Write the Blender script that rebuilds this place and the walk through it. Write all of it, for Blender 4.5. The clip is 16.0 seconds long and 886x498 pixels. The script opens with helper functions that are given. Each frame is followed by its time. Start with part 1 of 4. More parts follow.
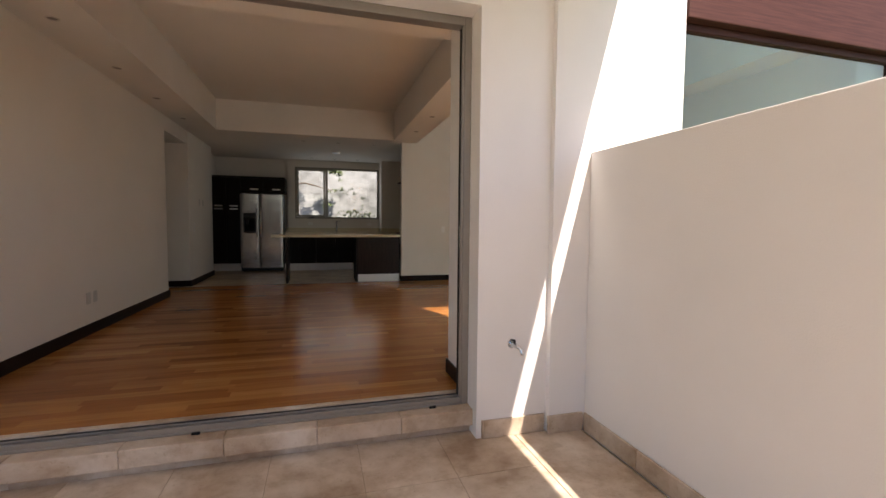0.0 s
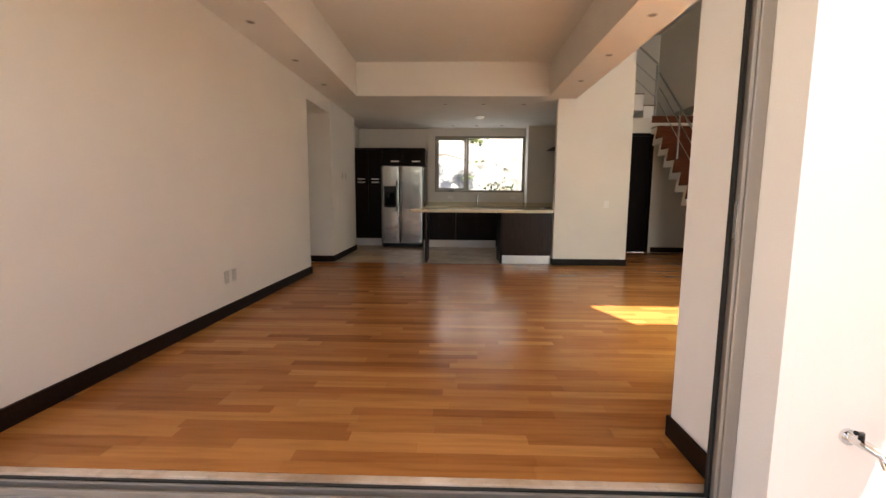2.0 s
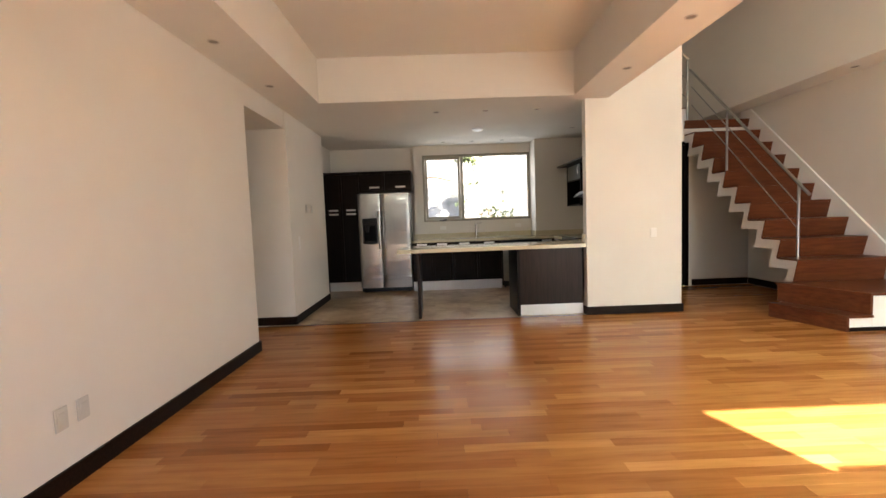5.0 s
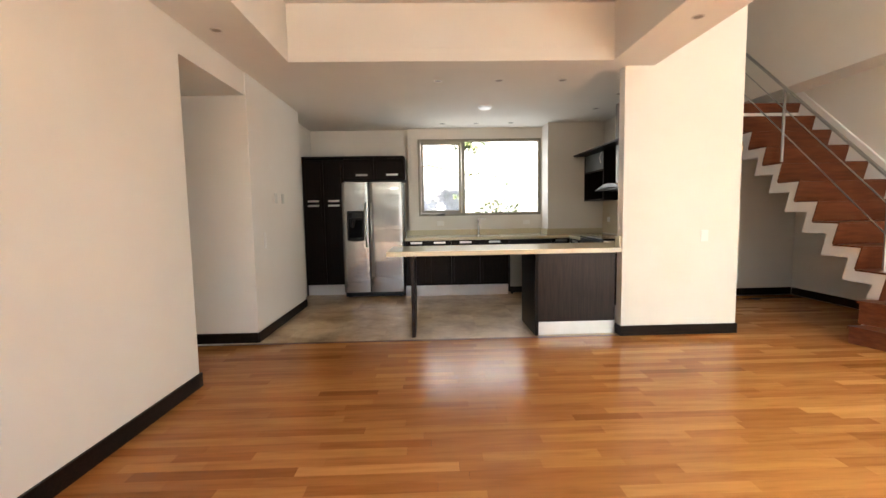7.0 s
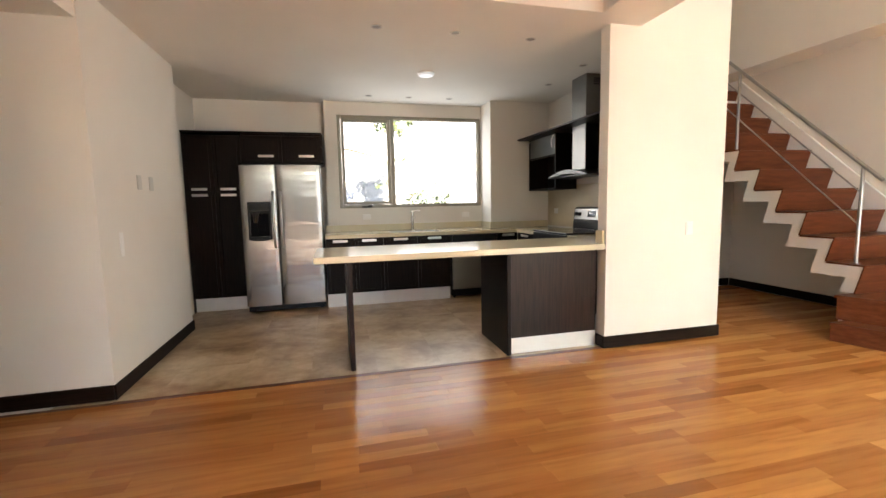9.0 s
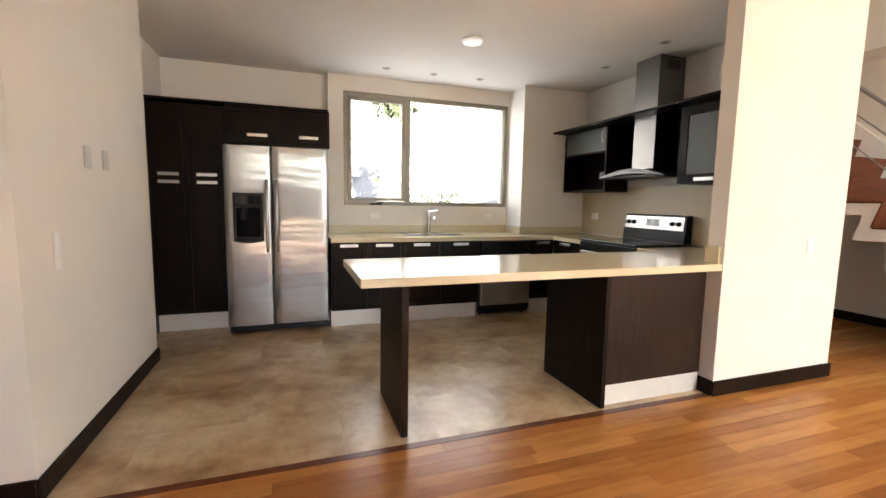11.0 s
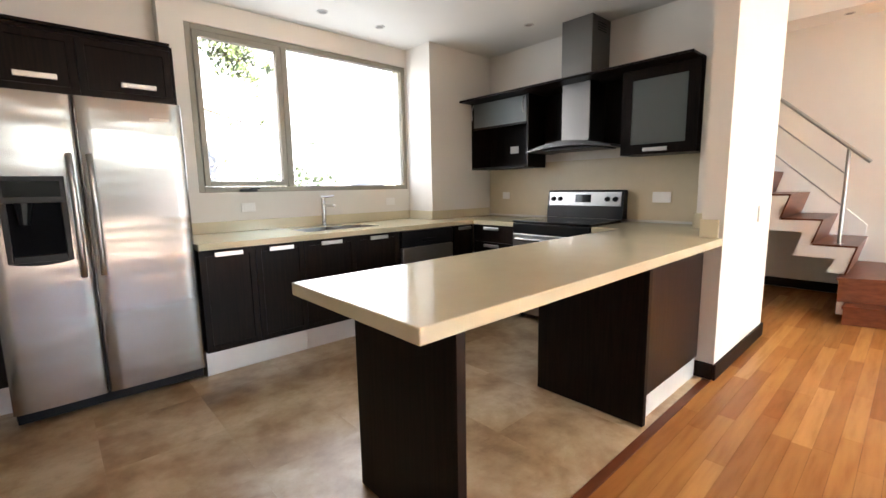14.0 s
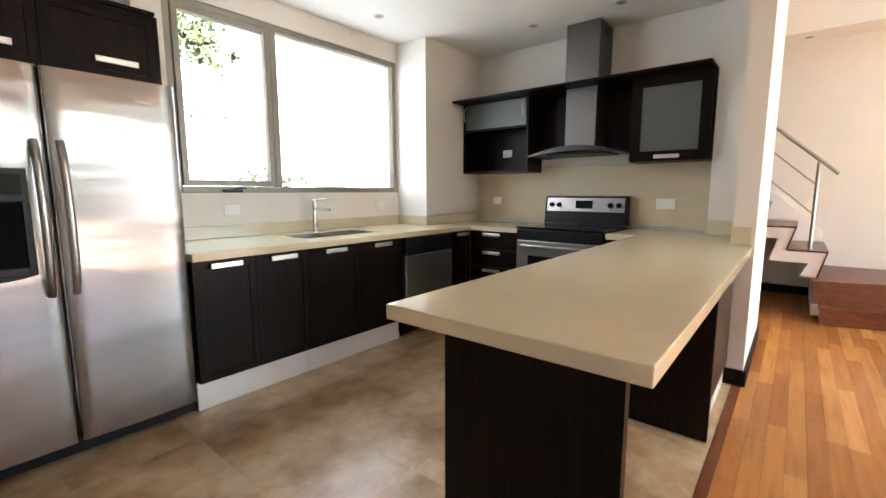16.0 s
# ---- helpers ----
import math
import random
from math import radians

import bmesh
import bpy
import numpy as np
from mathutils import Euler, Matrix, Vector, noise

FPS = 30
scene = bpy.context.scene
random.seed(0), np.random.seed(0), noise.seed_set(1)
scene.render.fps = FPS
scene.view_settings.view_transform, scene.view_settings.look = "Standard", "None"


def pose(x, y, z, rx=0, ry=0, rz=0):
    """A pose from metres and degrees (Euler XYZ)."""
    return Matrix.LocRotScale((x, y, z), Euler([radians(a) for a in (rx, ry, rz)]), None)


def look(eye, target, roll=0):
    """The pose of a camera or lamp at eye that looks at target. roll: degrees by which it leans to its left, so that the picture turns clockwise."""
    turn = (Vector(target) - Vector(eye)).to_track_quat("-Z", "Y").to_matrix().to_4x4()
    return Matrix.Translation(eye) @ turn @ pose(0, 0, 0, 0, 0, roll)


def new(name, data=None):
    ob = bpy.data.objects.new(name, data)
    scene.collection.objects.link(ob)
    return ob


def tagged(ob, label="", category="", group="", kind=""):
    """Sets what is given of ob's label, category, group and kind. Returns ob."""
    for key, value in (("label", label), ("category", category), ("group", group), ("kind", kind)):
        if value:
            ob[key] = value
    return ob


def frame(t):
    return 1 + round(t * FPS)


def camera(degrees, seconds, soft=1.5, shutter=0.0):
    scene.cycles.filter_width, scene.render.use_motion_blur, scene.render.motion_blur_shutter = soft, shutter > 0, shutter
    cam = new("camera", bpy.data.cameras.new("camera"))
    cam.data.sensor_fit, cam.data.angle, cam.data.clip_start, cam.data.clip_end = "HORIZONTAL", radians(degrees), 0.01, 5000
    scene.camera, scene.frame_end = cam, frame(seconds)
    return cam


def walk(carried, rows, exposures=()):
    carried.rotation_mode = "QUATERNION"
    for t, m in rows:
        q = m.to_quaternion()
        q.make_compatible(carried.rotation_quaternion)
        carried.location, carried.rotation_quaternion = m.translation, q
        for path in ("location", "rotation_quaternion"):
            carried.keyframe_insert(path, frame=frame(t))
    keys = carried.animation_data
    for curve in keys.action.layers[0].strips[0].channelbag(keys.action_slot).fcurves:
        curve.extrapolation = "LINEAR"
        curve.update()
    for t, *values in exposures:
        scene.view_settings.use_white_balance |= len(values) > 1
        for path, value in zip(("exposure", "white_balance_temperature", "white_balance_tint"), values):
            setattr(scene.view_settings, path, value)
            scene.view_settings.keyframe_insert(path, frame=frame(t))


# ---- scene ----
cam = camera(91.5, 16.0)
PATH = [
    (0, (-0.126, 0.881, 1.117), (0.424, 2.8, 1.001), 0.5),
    (0.5, (-0.149, 1.089, 1.15), (0.009, 3.078, 1.014), 0.3),
    (1, (-0.167, 1.362, 1.114), (-0.178, 3.354, 0.93), 1.2),
    (1.5, (-0.192, 1.692, 1.127), (-0.166, 3.684, 0.945), 1.9),
    (2, (-0.211, 2.017, 1.107), (-0.267, 4.001, 0.867), 0.4),
    (2.5, (-0.228, 2.332, 1.145), (-0.37, 4.311, 0.889), -0.3),
    (3, (-0.315, 2.639, 1.18), (-0.392, 4.626, 0.968), 0.5),
    (3.5, (-0.394, 2.929, 1.189), (-0.357, 4.918, 0.981), -1.6),
    (4, (-0.425, 3.254, 1.191), (-0.399, 5.248, 1.037), -2.6),
    (4.2, (-0.411, 3.361, 1.206), (-0.424, 5.357, 1.078), -2.1),
    (6.5, (-0.515, 4.627, 1.287), (-0.41, 6.617, 1.118), -2.0),
    (7, (-0.519, 4.878, 1.284), (-0.46, 6.87, 1.114), -1.0),
    (7.5, (-0.578, 5.16, 1.27), (-0.351, 7.142, 1.13), 0.1),
    (8, (-0.614, 5.414, 1.281), (-0.296, 7.381, 1.104), -0.7),
    (10.5, (-1.184, 6.832, 1.238), (-0.504, 8.702, 1.029), 0.3),
    (11, (-1.254, 7.086, 1.271), (-0.597, 8.963, 1.055), 1.0),
    (11.5, (-1.371, 7.365, 1.272), (-0.582, 9.189, 1.046), 0.7),
    (12, (-1.431, 7.6, 1.252), (-0.57, 9.386, 0.996), -0.2),
    (12.5, (-1.411, 7.813, 1.247), (-0.405, 9.53, 1.041), -1.2),
    (13, (-1.431, 7.97, 1.242), (-0.372, 9.646, 0.978), 0.5),
    (13.5, (-1.501, 8.165, 1.242), (-0.261, 9.712, 0.98), -0.1),
    (14, (-1.577, 8.345, 1.233), (-0.247, 9.811, 0.95), -1.0),
    (14.5, (-1.564, 8.541, 1.204), (-0.159, 9.933, 0.904), -0.8),
    (15, (-1.585, 8.708, 1.215), (-0.146, 10.061, 0.903), -0.9),
    (15.5, (-1.681, 8.841, 1.225), (-0.15, 10.097, 0.945), -0.6),
    (16, (-1.808, 8.939, 1.228), (-0.273, 10.195, 0.964), -0.1),
]
EXPOSURE = [(0, 0.95, 7100, 17), (0.5, 1.58, 7100, 17), (1, 1.93, 7200, 17), (1.5, 2.08, 7300, 18), (2.5, 2.50, 7500, 18), (3.5, 2.66, 7400, 17), (4.2, 2.76, 7300, 17),
            (6.5, 3.35, 7150, 16), (8, 3.48, 7050, 15), (10.5, 3.70, 7150, 18), (13, 3.92, 6800, 17), (16, 4.14, 6500, 15)]
walk(cam, [(t, look(eye, target, roll)) for t, eye, target, roll in PATH], EXPOSURE)


# ---- world, sun, light ----
SUN_WAY = Vector((-0.345, 1.0, -1.38)).normalized()
world = bpy.data.worlds.new("sky")
scene.world = world
world.use_nodes = True
wn = world.node_tree.nodes
sky = wn.new("ShaderNodeTexSky")
sky.sky_type, sky.sun_disc = "NISHITA", False
sky.sun_elevation, sky.sun_rotation = radians(52.7), radians(162)
world.node_tree.links.new(sky.outputs[0], wn["Background"].inputs[0])
wn["Background"].inputs[1].default_value = 0.12
sun = new("sun", bpy.data.lights.new("sun", "SUN"))
sun.data.energy, sun.data.angle, sun.data.color = 5.0, radians(0.5), (1.0, 0.95, 0.87)
sun.matrix_world = look((0, 0, 12), Vector((0, 0, 12)) + SUN_WAY)




def window_light(name, x, y, z, w, h, energy, color, way):
    """Sky light that enters by a window's opening."""
    la = bpy.data.lights.new(name, "AREA")
    la.shape, la.size, la.size_y, la.energy, la.color = "RECTANGLE", w, h, energy, color
    ob = new(name, la)
    ob.matrix_world = look((x, y, z), Vector((x, y + way, z)))
    return ob


window_light("dining_window_light", 3.3, 3.42, 1.27, 2.0, 2.3, 9.5, (0.80, 0.92, 1.0), 1)
window_light("upper_window_light", 3.3, 3.42, 3.76, 2.0, 0.9, 3.5, (0.80, 0.92, 1.0), 1)
window_light("kitchen_window_light", 0.33, 12.128, 1.85, 1.95, 1.18, 1.7, (0.80, 0.92, 1.0), -1)

# ---- materials ----
def nodes_of(name, rough=0.5, metal=0.0):
    m = bpy.data.materials.new(name)
    m.use_nodes = True
    t = m.node_tree
    b = t.nodes["Principled BSDF"]
    b.inputs["Roughness"].default_value, b.inputs["Metallic"].default_value = rough, metal
    return m, t, b


def ramp(t, source, stops):
    r = t.nodes.new("ShaderNodeValToRGB")
    while len(r.color_ramp.elements) < len(stops):
        r.color_ramp.elements.new(0.5)
    for e, (p, c) in zip(r.color_ramp.elements, stops):
        e.position, e.color = p, (*c, 1)
    t.links.new(source, r.inputs[0])
    return r


def noise_of(t, scale, detail=4, stretch=(1, 1, 1), rough=0.55, space="Object"):
    c, mp, n = t.nodes.new("ShaderNodeTexCoord"), t.nodes.new("ShaderNodeMapping"), t.nodes.new("ShaderNodeTexNoise")
    mp.inputs["Scale"].default_value = stretch
    n.inputs["Scale"].default_value, n.inputs["Detail"].default_value, n.inputs["Roughness"].default_value = scale, detail, rough
    t.links.new(c.outputs[space], mp.inputs[0])
    t.links.new(mp.outputs[0], n.inputs["Vector"])
    return n


def bump(t, b, source, strength, distance=0.01):
    u = t.nodes.new("ShaderNodeBump")
    u.inputs["Strength"].default_value, u.inputs["Distance"].default_value = strength, distance
    t.links.new(source, u.inputs["Height"])
    t.links.new(u.outputs[0], b.inputs["Normal"])


def plaster(name, color, rough=0.75, grain=0.12):
    m, t, b = nodes_of(name, rough)
    big = noise_of(t, 1.3, 3)
    r = ramp(t, big.outputs[0], [(0.3, [c * 0.95 for c in color]), (0.7, color)])
    t.links.new(r.outputs[0], b.inputs["Base Color"])
    bump(t, b, noise_of(t, 140, 3).outputs[0], grain, 0.004)
    return m


def dark_wood(name, a, c, rough=0.4, along="z", gloss=0.18):
    m, t, b = nodes_of(name, rough)
    b.inputs["Specular IOR Level"].default_value = gloss
    s = {"z": (26, 26, 1.2), "x": (1.2, 26, 26), "y": (26, 1.2, 26), "s": (1.2, 4, 12)}[along]
    n = noise_of(t, 3.0, 6, s)
    t.links.new(ramp(t, n.outputs[0], [(0.35, a), (0.7, c)]).outputs[0], b.inputs["Base Color"])
    bump(t, b, n.outputs[0], 0.12, 0.003)
    return m


def plain(name, color, rough=0.5, metal=0.0, vary=0.06):
    m, t, b = nodes_of(name, rough, metal)
    n = noise_of(t, 9, 4)
    t.links.new(ramp(t, n.outputs[0], [(0.3, [x * (1 - vary) for x in color]), (0.7, color)]).outputs[0], b.inputs["Base Color"])
    return m


def brushed(name, color, rough, stretch, wave=0.0, waves=(0.6, 1, 1.6)):
    m, t, b = nodes_of(name, rough, 1.0)
    n = noise_of(t, 6, 5, stretch)
    t.links.new(ramp(t, n.outputs[0], [(0.3, [x * 0.93 for x in color]), (0.7, color)]).outputs[0], b.inputs["Base Color"])
    if wave:
        bump(t, b, noise_of(t, 2.2, 2, waves).outputs[0], wave, 0.03)
    else:
        bump(t, b, n.outputs[0], 0.04, 0.002)
    return m


def parquet(name):
    m, t, b = nodes_of(name, 0.2)
    b.inputs["Specular IOR Level"].default_value = 0.15
    info = t.nodes.new("ShaderNodeObjectInfo")
    geo = t.nodes.new("ShaderNodeNewGeometry")
    add = t.nodes.new("ShaderNodeMath")
    add.operation = "ADD"
    t.links.new(info.outputs["Random"], add.inputs[0])
    t.links.new(geo.outputs["Random Per Island"], add.inputs[1])
    fr = t.nodes.new("ShaderNodeMath")
    fr.operation = "FRACT"
    t.links.new(add.outputs[0], fr.inputs[0])
    tone = ramp(t, fr.outputs[0], [(0.0, (0.25, 0.088, 0.025)), (0.06, (0.32, 0.123, 0.035)), (0.5, (0.385, 0.159, 0.046)), (0.88, (0.45, 0.197, 0.060)), (1.0, (0.52, 0.24, 0.079))])
    n = noise_of(t, 2.0, 4, (2.2, 34, 1), 0.5, "Generated")
    pos = t.nodes.new("ShaderNodeMapping")
    pos.inputs["Scale"].default_value = (1.3, 14, 1)
    t.links.new(geo.outputs["Position"], pos.inputs[0])
    t.links.new(pos.outputs[0], n.inputs["Vector"])
    g = ramp(t, n.outputs[0], [(0.28, (0.79, 0.74, 0.69)), (0.5, (0.97, 0.96, 0.95)), (0.72, (1.08, 1.08, 1.06))])
    mix = t.nodes.new("ShaderNodeMix")
    mix.data_type, mix.blend_type = "RGBA", "MULTIPLY"
    mix.inputs[0].default_value = 1.0
    t.links.new(tone.outputs[0], mix.inputs[6])
    t.links.new(g.outputs[0], mix.inputs[7])
    t.links.new(mix.outputs[2], b.inputs["Base Color"])
    wear = noise_of(t, 1.4, 4)
    t.links.new(geo.outputs["Position"], wear.inputs["Vector"])
    t.links.new(ramp(t, wear.outputs[0], [(0.3, (0.205,) * 3), (0.75, (0.262,) * 3)]).outputs[0], b.inputs["Roughness"])
    return m


def travertine(name, stops, rough=0.3, scale=2.3):
    m, t, b = nodes_of(name, rough)
    geo, info = t.nodes.new("ShaderNodeNewGeometry"), t.nodes.new("ShaderNodeObjectInfo")
    n = noise_of(t, scale, 7, (1, 1, 1), 0.6)
    n.inputs["Distortion"].default_value = 0.25
    shift = t.nodes.new("ShaderNodeVectorMath")
    shift.operation = "MULTIPLY_ADD"
    comb = t.nodes.new("ShaderNodeCombineXYZ")
    t.links.new(info.outputs["Random"], comb.inputs[2])
    t.links.new(comb.outputs[0], shift.inputs[0])
    shift.inputs[1].default_value = (1, 1, 0.3)
    t.links.new(geo.outputs["Position"], shift.inputs[2])
    t.links.new(shift.outputs[0], n.inputs["Vector"])
    c = ramp(t, n.outputs[0], stops)
    fine = noise_of(t, 55, 5)
    t.links.new(geo.outputs["Position"], fine.inputs["Vector"])
    pits = ramp(t, fine.outputs[0], [(0.25, (0.82, 0.78, 0.74)), (0.4, (1, 1, 1))])
    mottle = noise_of(t, 8.5, 5, (1, 1, 1), 0.6)
    t.links.new(shift.outputs[0], mottle.inputs["Vector"])
    cloud = ramp(t, mottle.outputs[0], [(0.34, (0.83, 0.78, 0.72)), (0.46, (0.97, 0.95, 0.92)), (0.62, (1.06, 1.06, 1.06))])
    color = c.outputs[0]
    for layer in (cloud, pits):
        mix = t.nodes.new("ShaderNodeMix")
        mix.data_type, mix.blend_type = "RGBA", "MULTIPLY"
        mix.inputs[0].default_value = 1.0
        t.links.new(color, mix.inputs[6])
        t.links.new(layer.outputs[0], mix.inputs[7])
        color = mix.outputs[2]
    t.links.new(color, b.inputs["Base Color"])
    bump(t, b, fine.outputs[0], 0.06, 0.003)
    return m


def pane(name, color, rough=0.0, alpha_like=0.9):
    m, t, b = nodes_of(name, rough)
    b.inputs["Base Color"].default_value = (*color, 1)
    b.inputs["Transmission Weight"].default_value = alpha_like
    b.inputs["IOR"].default_value = 1.45
    return m


WALL = plaster("warm white paint", (0.755, 0.715, 0.655))
CEIL = plaster("white ceiling paint", (0.74, 0.71, 0.66), 0.85)
OUTWALL = plaster("exterior white render", (0.85, 0.83, 0.82), 0.85, 0.3)
ESPRESSO = dark_wood("espresso stained wood", (0.0050, 0.0026, 0.0018), (0.0135, 0.0070, 0.0045), 0.38, "z", 0.12)
VENEER = dark_wood("brown veneer panel", (0.014, 0.007, 0.005), (0.028, 0.0145, 0.010), 0.3)
SKIRT = dark_wood("dark brown skirting", (0.009, 0.0046, 0.003), (0.02, 0.0105, 0.0065), 0.45, "x", 0.12)
STAIRWOOD = dark_wood("red brown stair wood", (0.105, 0.030, 0.013), (0.165, 0.050, 0.021), 0.28, "s")
FASCIA = dark_wood("red brown outdoor fascia", (0.055, 0.019, 0.014), (0.085, 0.031, 0.023), 0.5, "x")
PARQUET = parquet("jatoba parquet")
TRAV = travertine("travertine tile", [(0.33, (0.245, 0.145, 0.068)), (0.43, (0.37, 0.245, 0.135)), (0.52, (0.46, 0.335, 0.205)), (0.64, (0.575, 0.455, 0.315))])
TRAVOUT = travertine("outdoor travertine tile", [(0.32, (0.34, 0.235, 0.16)), (0.43, (0.48, 0.37, 0.275)), (0.52, (0.57, 0.465, 0.37)), (0.64, (0.68, 0.59, 0.50))], 0.5, 2.0)
QUARTZ = plain("beige quartz", (0.635, 0.555, 0.385), 0.14, 0, 0.04)
HONED = plain("honed beige quartz", (0.62, 0.525, 0.37), 0.42, 0, 0.05)
STEEL = brushed("brushed stainless steel", (0.43, 0.42, 0.41), 0.33, (1.0, 1.0, 70), 0.0)
FRIDGE_STEEL = brushed("wavy stainless door", (0.35, 0.335, 0.322), 0.23, (60, 1.0, 1.0), 0.2, (0.45, 1, 2.0))
FRIDGE_STEEL.node_tree.nodes["Principled BSDF"].inputs["Anisotropic"].default_value = 0.85
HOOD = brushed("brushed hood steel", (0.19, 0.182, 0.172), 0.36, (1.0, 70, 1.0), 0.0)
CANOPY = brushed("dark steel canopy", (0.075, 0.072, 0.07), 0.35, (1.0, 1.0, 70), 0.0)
SATIN = brushed("satin aluminium", (0.78, 0.77, 0.75), 0.32, (40, 1, 1))
CHROME = plain("chrome", (0.75, 0.75, 0.75), 0.08, 1.0, 0.02)
WINFRAME = plain("grey brown aluminium", (0.275, 0.25, 0.20), 0.45, 0.3)
DOORFRAME = plain("silver aluminium", (0.33, 0.305, 0.28), 0.4, 0.6)
BLACK = plain("black plastic", (0.007, 0.007, 0.008), 0.35)
BLACK.node_tree.nodes["Principled BSDF"].inputs["Specular IOR Level"].default_value = 0.25
# Black plastic deepened and dulled so the flat niche reads as a shaded recess.
NICHE = plain("shaded niche black plastic", (0.004, 0.004, 0.005), 0.8)
NICHE.node_tree.nodes["Principled BSDF"].inputs["Specular IOR Level"].default_value = 0.08
GASKET = plain("black rubber", (0.02, 0.02, 0.02), 0.7)
WHITEPL = plain("white plastic", (0.84, 0.82, 0.79), 0.35)
PALEGREY = plain("pale grey plastic", (0.56, 0.54, 0.50), 0.4)
DIFFUSER = plain("glowing opal diffuser", (0.84, 0.86, 0.88), 0.3)
DIFFUSER.node_tree.nodes["Principled BSDF"].inputs["Emission Color"].default_value = (0.85, 0.95, 1.0, 1)
DIFFUSER.node_tree.nodes["Principled BSDF"].inputs["Emission Strength"].default_value = 0.035
TOE = plain("pale aluminium plinth", (0.72, 0.71, 0.70), 0.4, 0.35)
GLASSTOP = plain("black ceramic glass", (0.008, 0.008, 0.009), 0.06)
GLASS = pane("clear glass", (0.97, 0.99, 0.98), 0.0, 1.0)
GREENGLASS = pane("green tinted glass", (0.05, 0.20, 0.15), 0.02, 0.55)
FROST = pane("frosted glass", (0.15, 0.17, 0.165), 0.4, 0.4)
SPOTRING = plain("grey spot ring", (0.55, 0.52, 0.48), 0.5)
LAMPDARK = plain("recessed lamp socket", (0.20, 0.18, 0.16), 0.5)
ROCK, rt, rb = nodes_of("pale sprayed slope", 0.9)
rt.links.new(ramp(rt, noise_of(rt, 1.6, 6, (1, 1, 1.6), 0.65).outputs[0], [(0.3, (0.10, 0.105, 0.10)), (0.45, (0.235, 0.24, 0.24)), (0.7, (0.34, 0.345, 0.345))]).outputs[0], rb.inputs["Base Color"])
bump(rt, rb, noise_of(rt, 9, 5).outputs[0], 0.6, 0.05)
BARK = plain("bark", (0.12, 0.085, 0.06), 0.9)
LAWN = plain("lawn", (0.10, 0.14, 0.05), 0.9, 0, 0.4)


def leafy(name, a, c):
    m, t, b = nodes_of(name, 0.6)
    geo = t.nodes.new("ShaderNodeNewGeometry")
    t.links.new(ramp(t, geo.outputs["Random Per Island"], [(0, a), (1, c)]).outputs[0], b.inputs["Base Color"])
    return m


LEAF_LIGHT = leafy("yellow green leaves", (0.13, 0.17, 0.05), (0.24, 0.28, 0.09))
LEAF = leafy("green leaves", (0.06, 0.10, 0.03), (0.17, 0.22, 0.075))


# ---- mesh helpers ----
def box(bm, x0, x1, y0, y1, z0, z1, bevel=0.0, seg=2):
    r = bmesh.ops.create_cube(bm, size=1, matrix=Matrix.LocRotScale(((x0 + x1) / 2, (y0 + y1) / 2, (z0 + z1) / 2), None, (x1 - x0, y1 - y0, z1 - z0)))
    if bevel:
        edges = list({e for v in r["verts"] for e in v.link_edges})
        bmesh.ops.bevel(bm, geom=edges, offset=bevel, segments=seg, affect="EDGES", profile=0.5)
    return bm


def solid(x0, x1, y0, y1, z0, z1, bevel=0.0, seg=2):
    return box(bmesh.new(), x0, x1, y0, y1, z0, z1, bevel, seg)


def tube(bm, points, radius, sides=12):
    """A round bar along points."""
    points = [Vector(p) for p in points]
    rings = []
    side = None
    for i, p in enumerate(points):
        d = (points[min(i + 1, len(points) - 1)] - points[max(i - 1, 0)]).normalized()
        if side is None:
            side = d.orthogonal().normalized()
        side = (side - d * side.dot(d)).normalized()
        up = d.cross(side)
        r = radius[i] if isinstance(radius, (list, tuple)) else radius
        rings.append([bm.verts.new(p + r * (math.cos(a) * side + math.sin(a) * up)) for a in [2 * math.pi * k / sides for k in range(sides)]])
    for a, b in zip(rings, rings[1:]):
        for k in range(sides):
            bm.faces.new((a[k], a[(k + 1) % sides], b[(k + 1) % sides], b[k]))
    bm.faces.new(rings[0][::-1])
    bm.faces.new(rings[-1])
    return bm


def prism(points, axis, a, b):
    """A flat outline of (u, v) pushed from a to b along an axis: x (u=y, v=z), y (u=x, v=z), z (u=x, v=y)."""
    bm = bmesh.new()
    put = {"x": lambda u, v, w: (w, u, v), "y": lambda u, v, w: (u, w, v), "z": lambda u, v, w: (u, v, w)}[axis]
    lo = [bm.verts.new(put(u, v, a)) for u, v in points]
    hi = [bm.verts.new(put(u, v, b)) for u, v in points]
    n = len(points)
    bm.faces.new(lo)
    bm.faces.new(hi[::-1])
    for k in range(n):
        bm.faces.new((lo[k], hi[k], hi[(k + 1) % n], lo[(k + 1) % n]))
    bmesh.ops.recalc_face_normals(bm, faces=bm.faces)
    return bm


def mesh_of(name, bm, material, smooth=False):
    me = bpy.data.meshes.new(name)
    bm.to_mesh(me)
    bm.free()
    me.materials.append(material)
    if smooth:
        for p in me.polygons:
            p.use_smooth = True
        me.set_sharp_from_angle(angle=radians(35))
    return me


def part(name, bm, material, parent, label="", smooth=False):
    ob = new(name, mesh_of(name, bm, material, smooth))
    ob.parent = parent
    if parent is not None and parent.parent is None:
        ob.matrix_parent_inverse = Matrix.Translation(-parent.location)
    elif parent is not None:
        ob.matrix_parent_inverse = Matrix()
    if label:
        ob["label"] = label
    return ob


def thing(name, x, y, z, label, category, group="", kind=""):
    ob = new(name)
    ob.location = (x, y, z)
    return tagged(ob, label, category, group, kind)


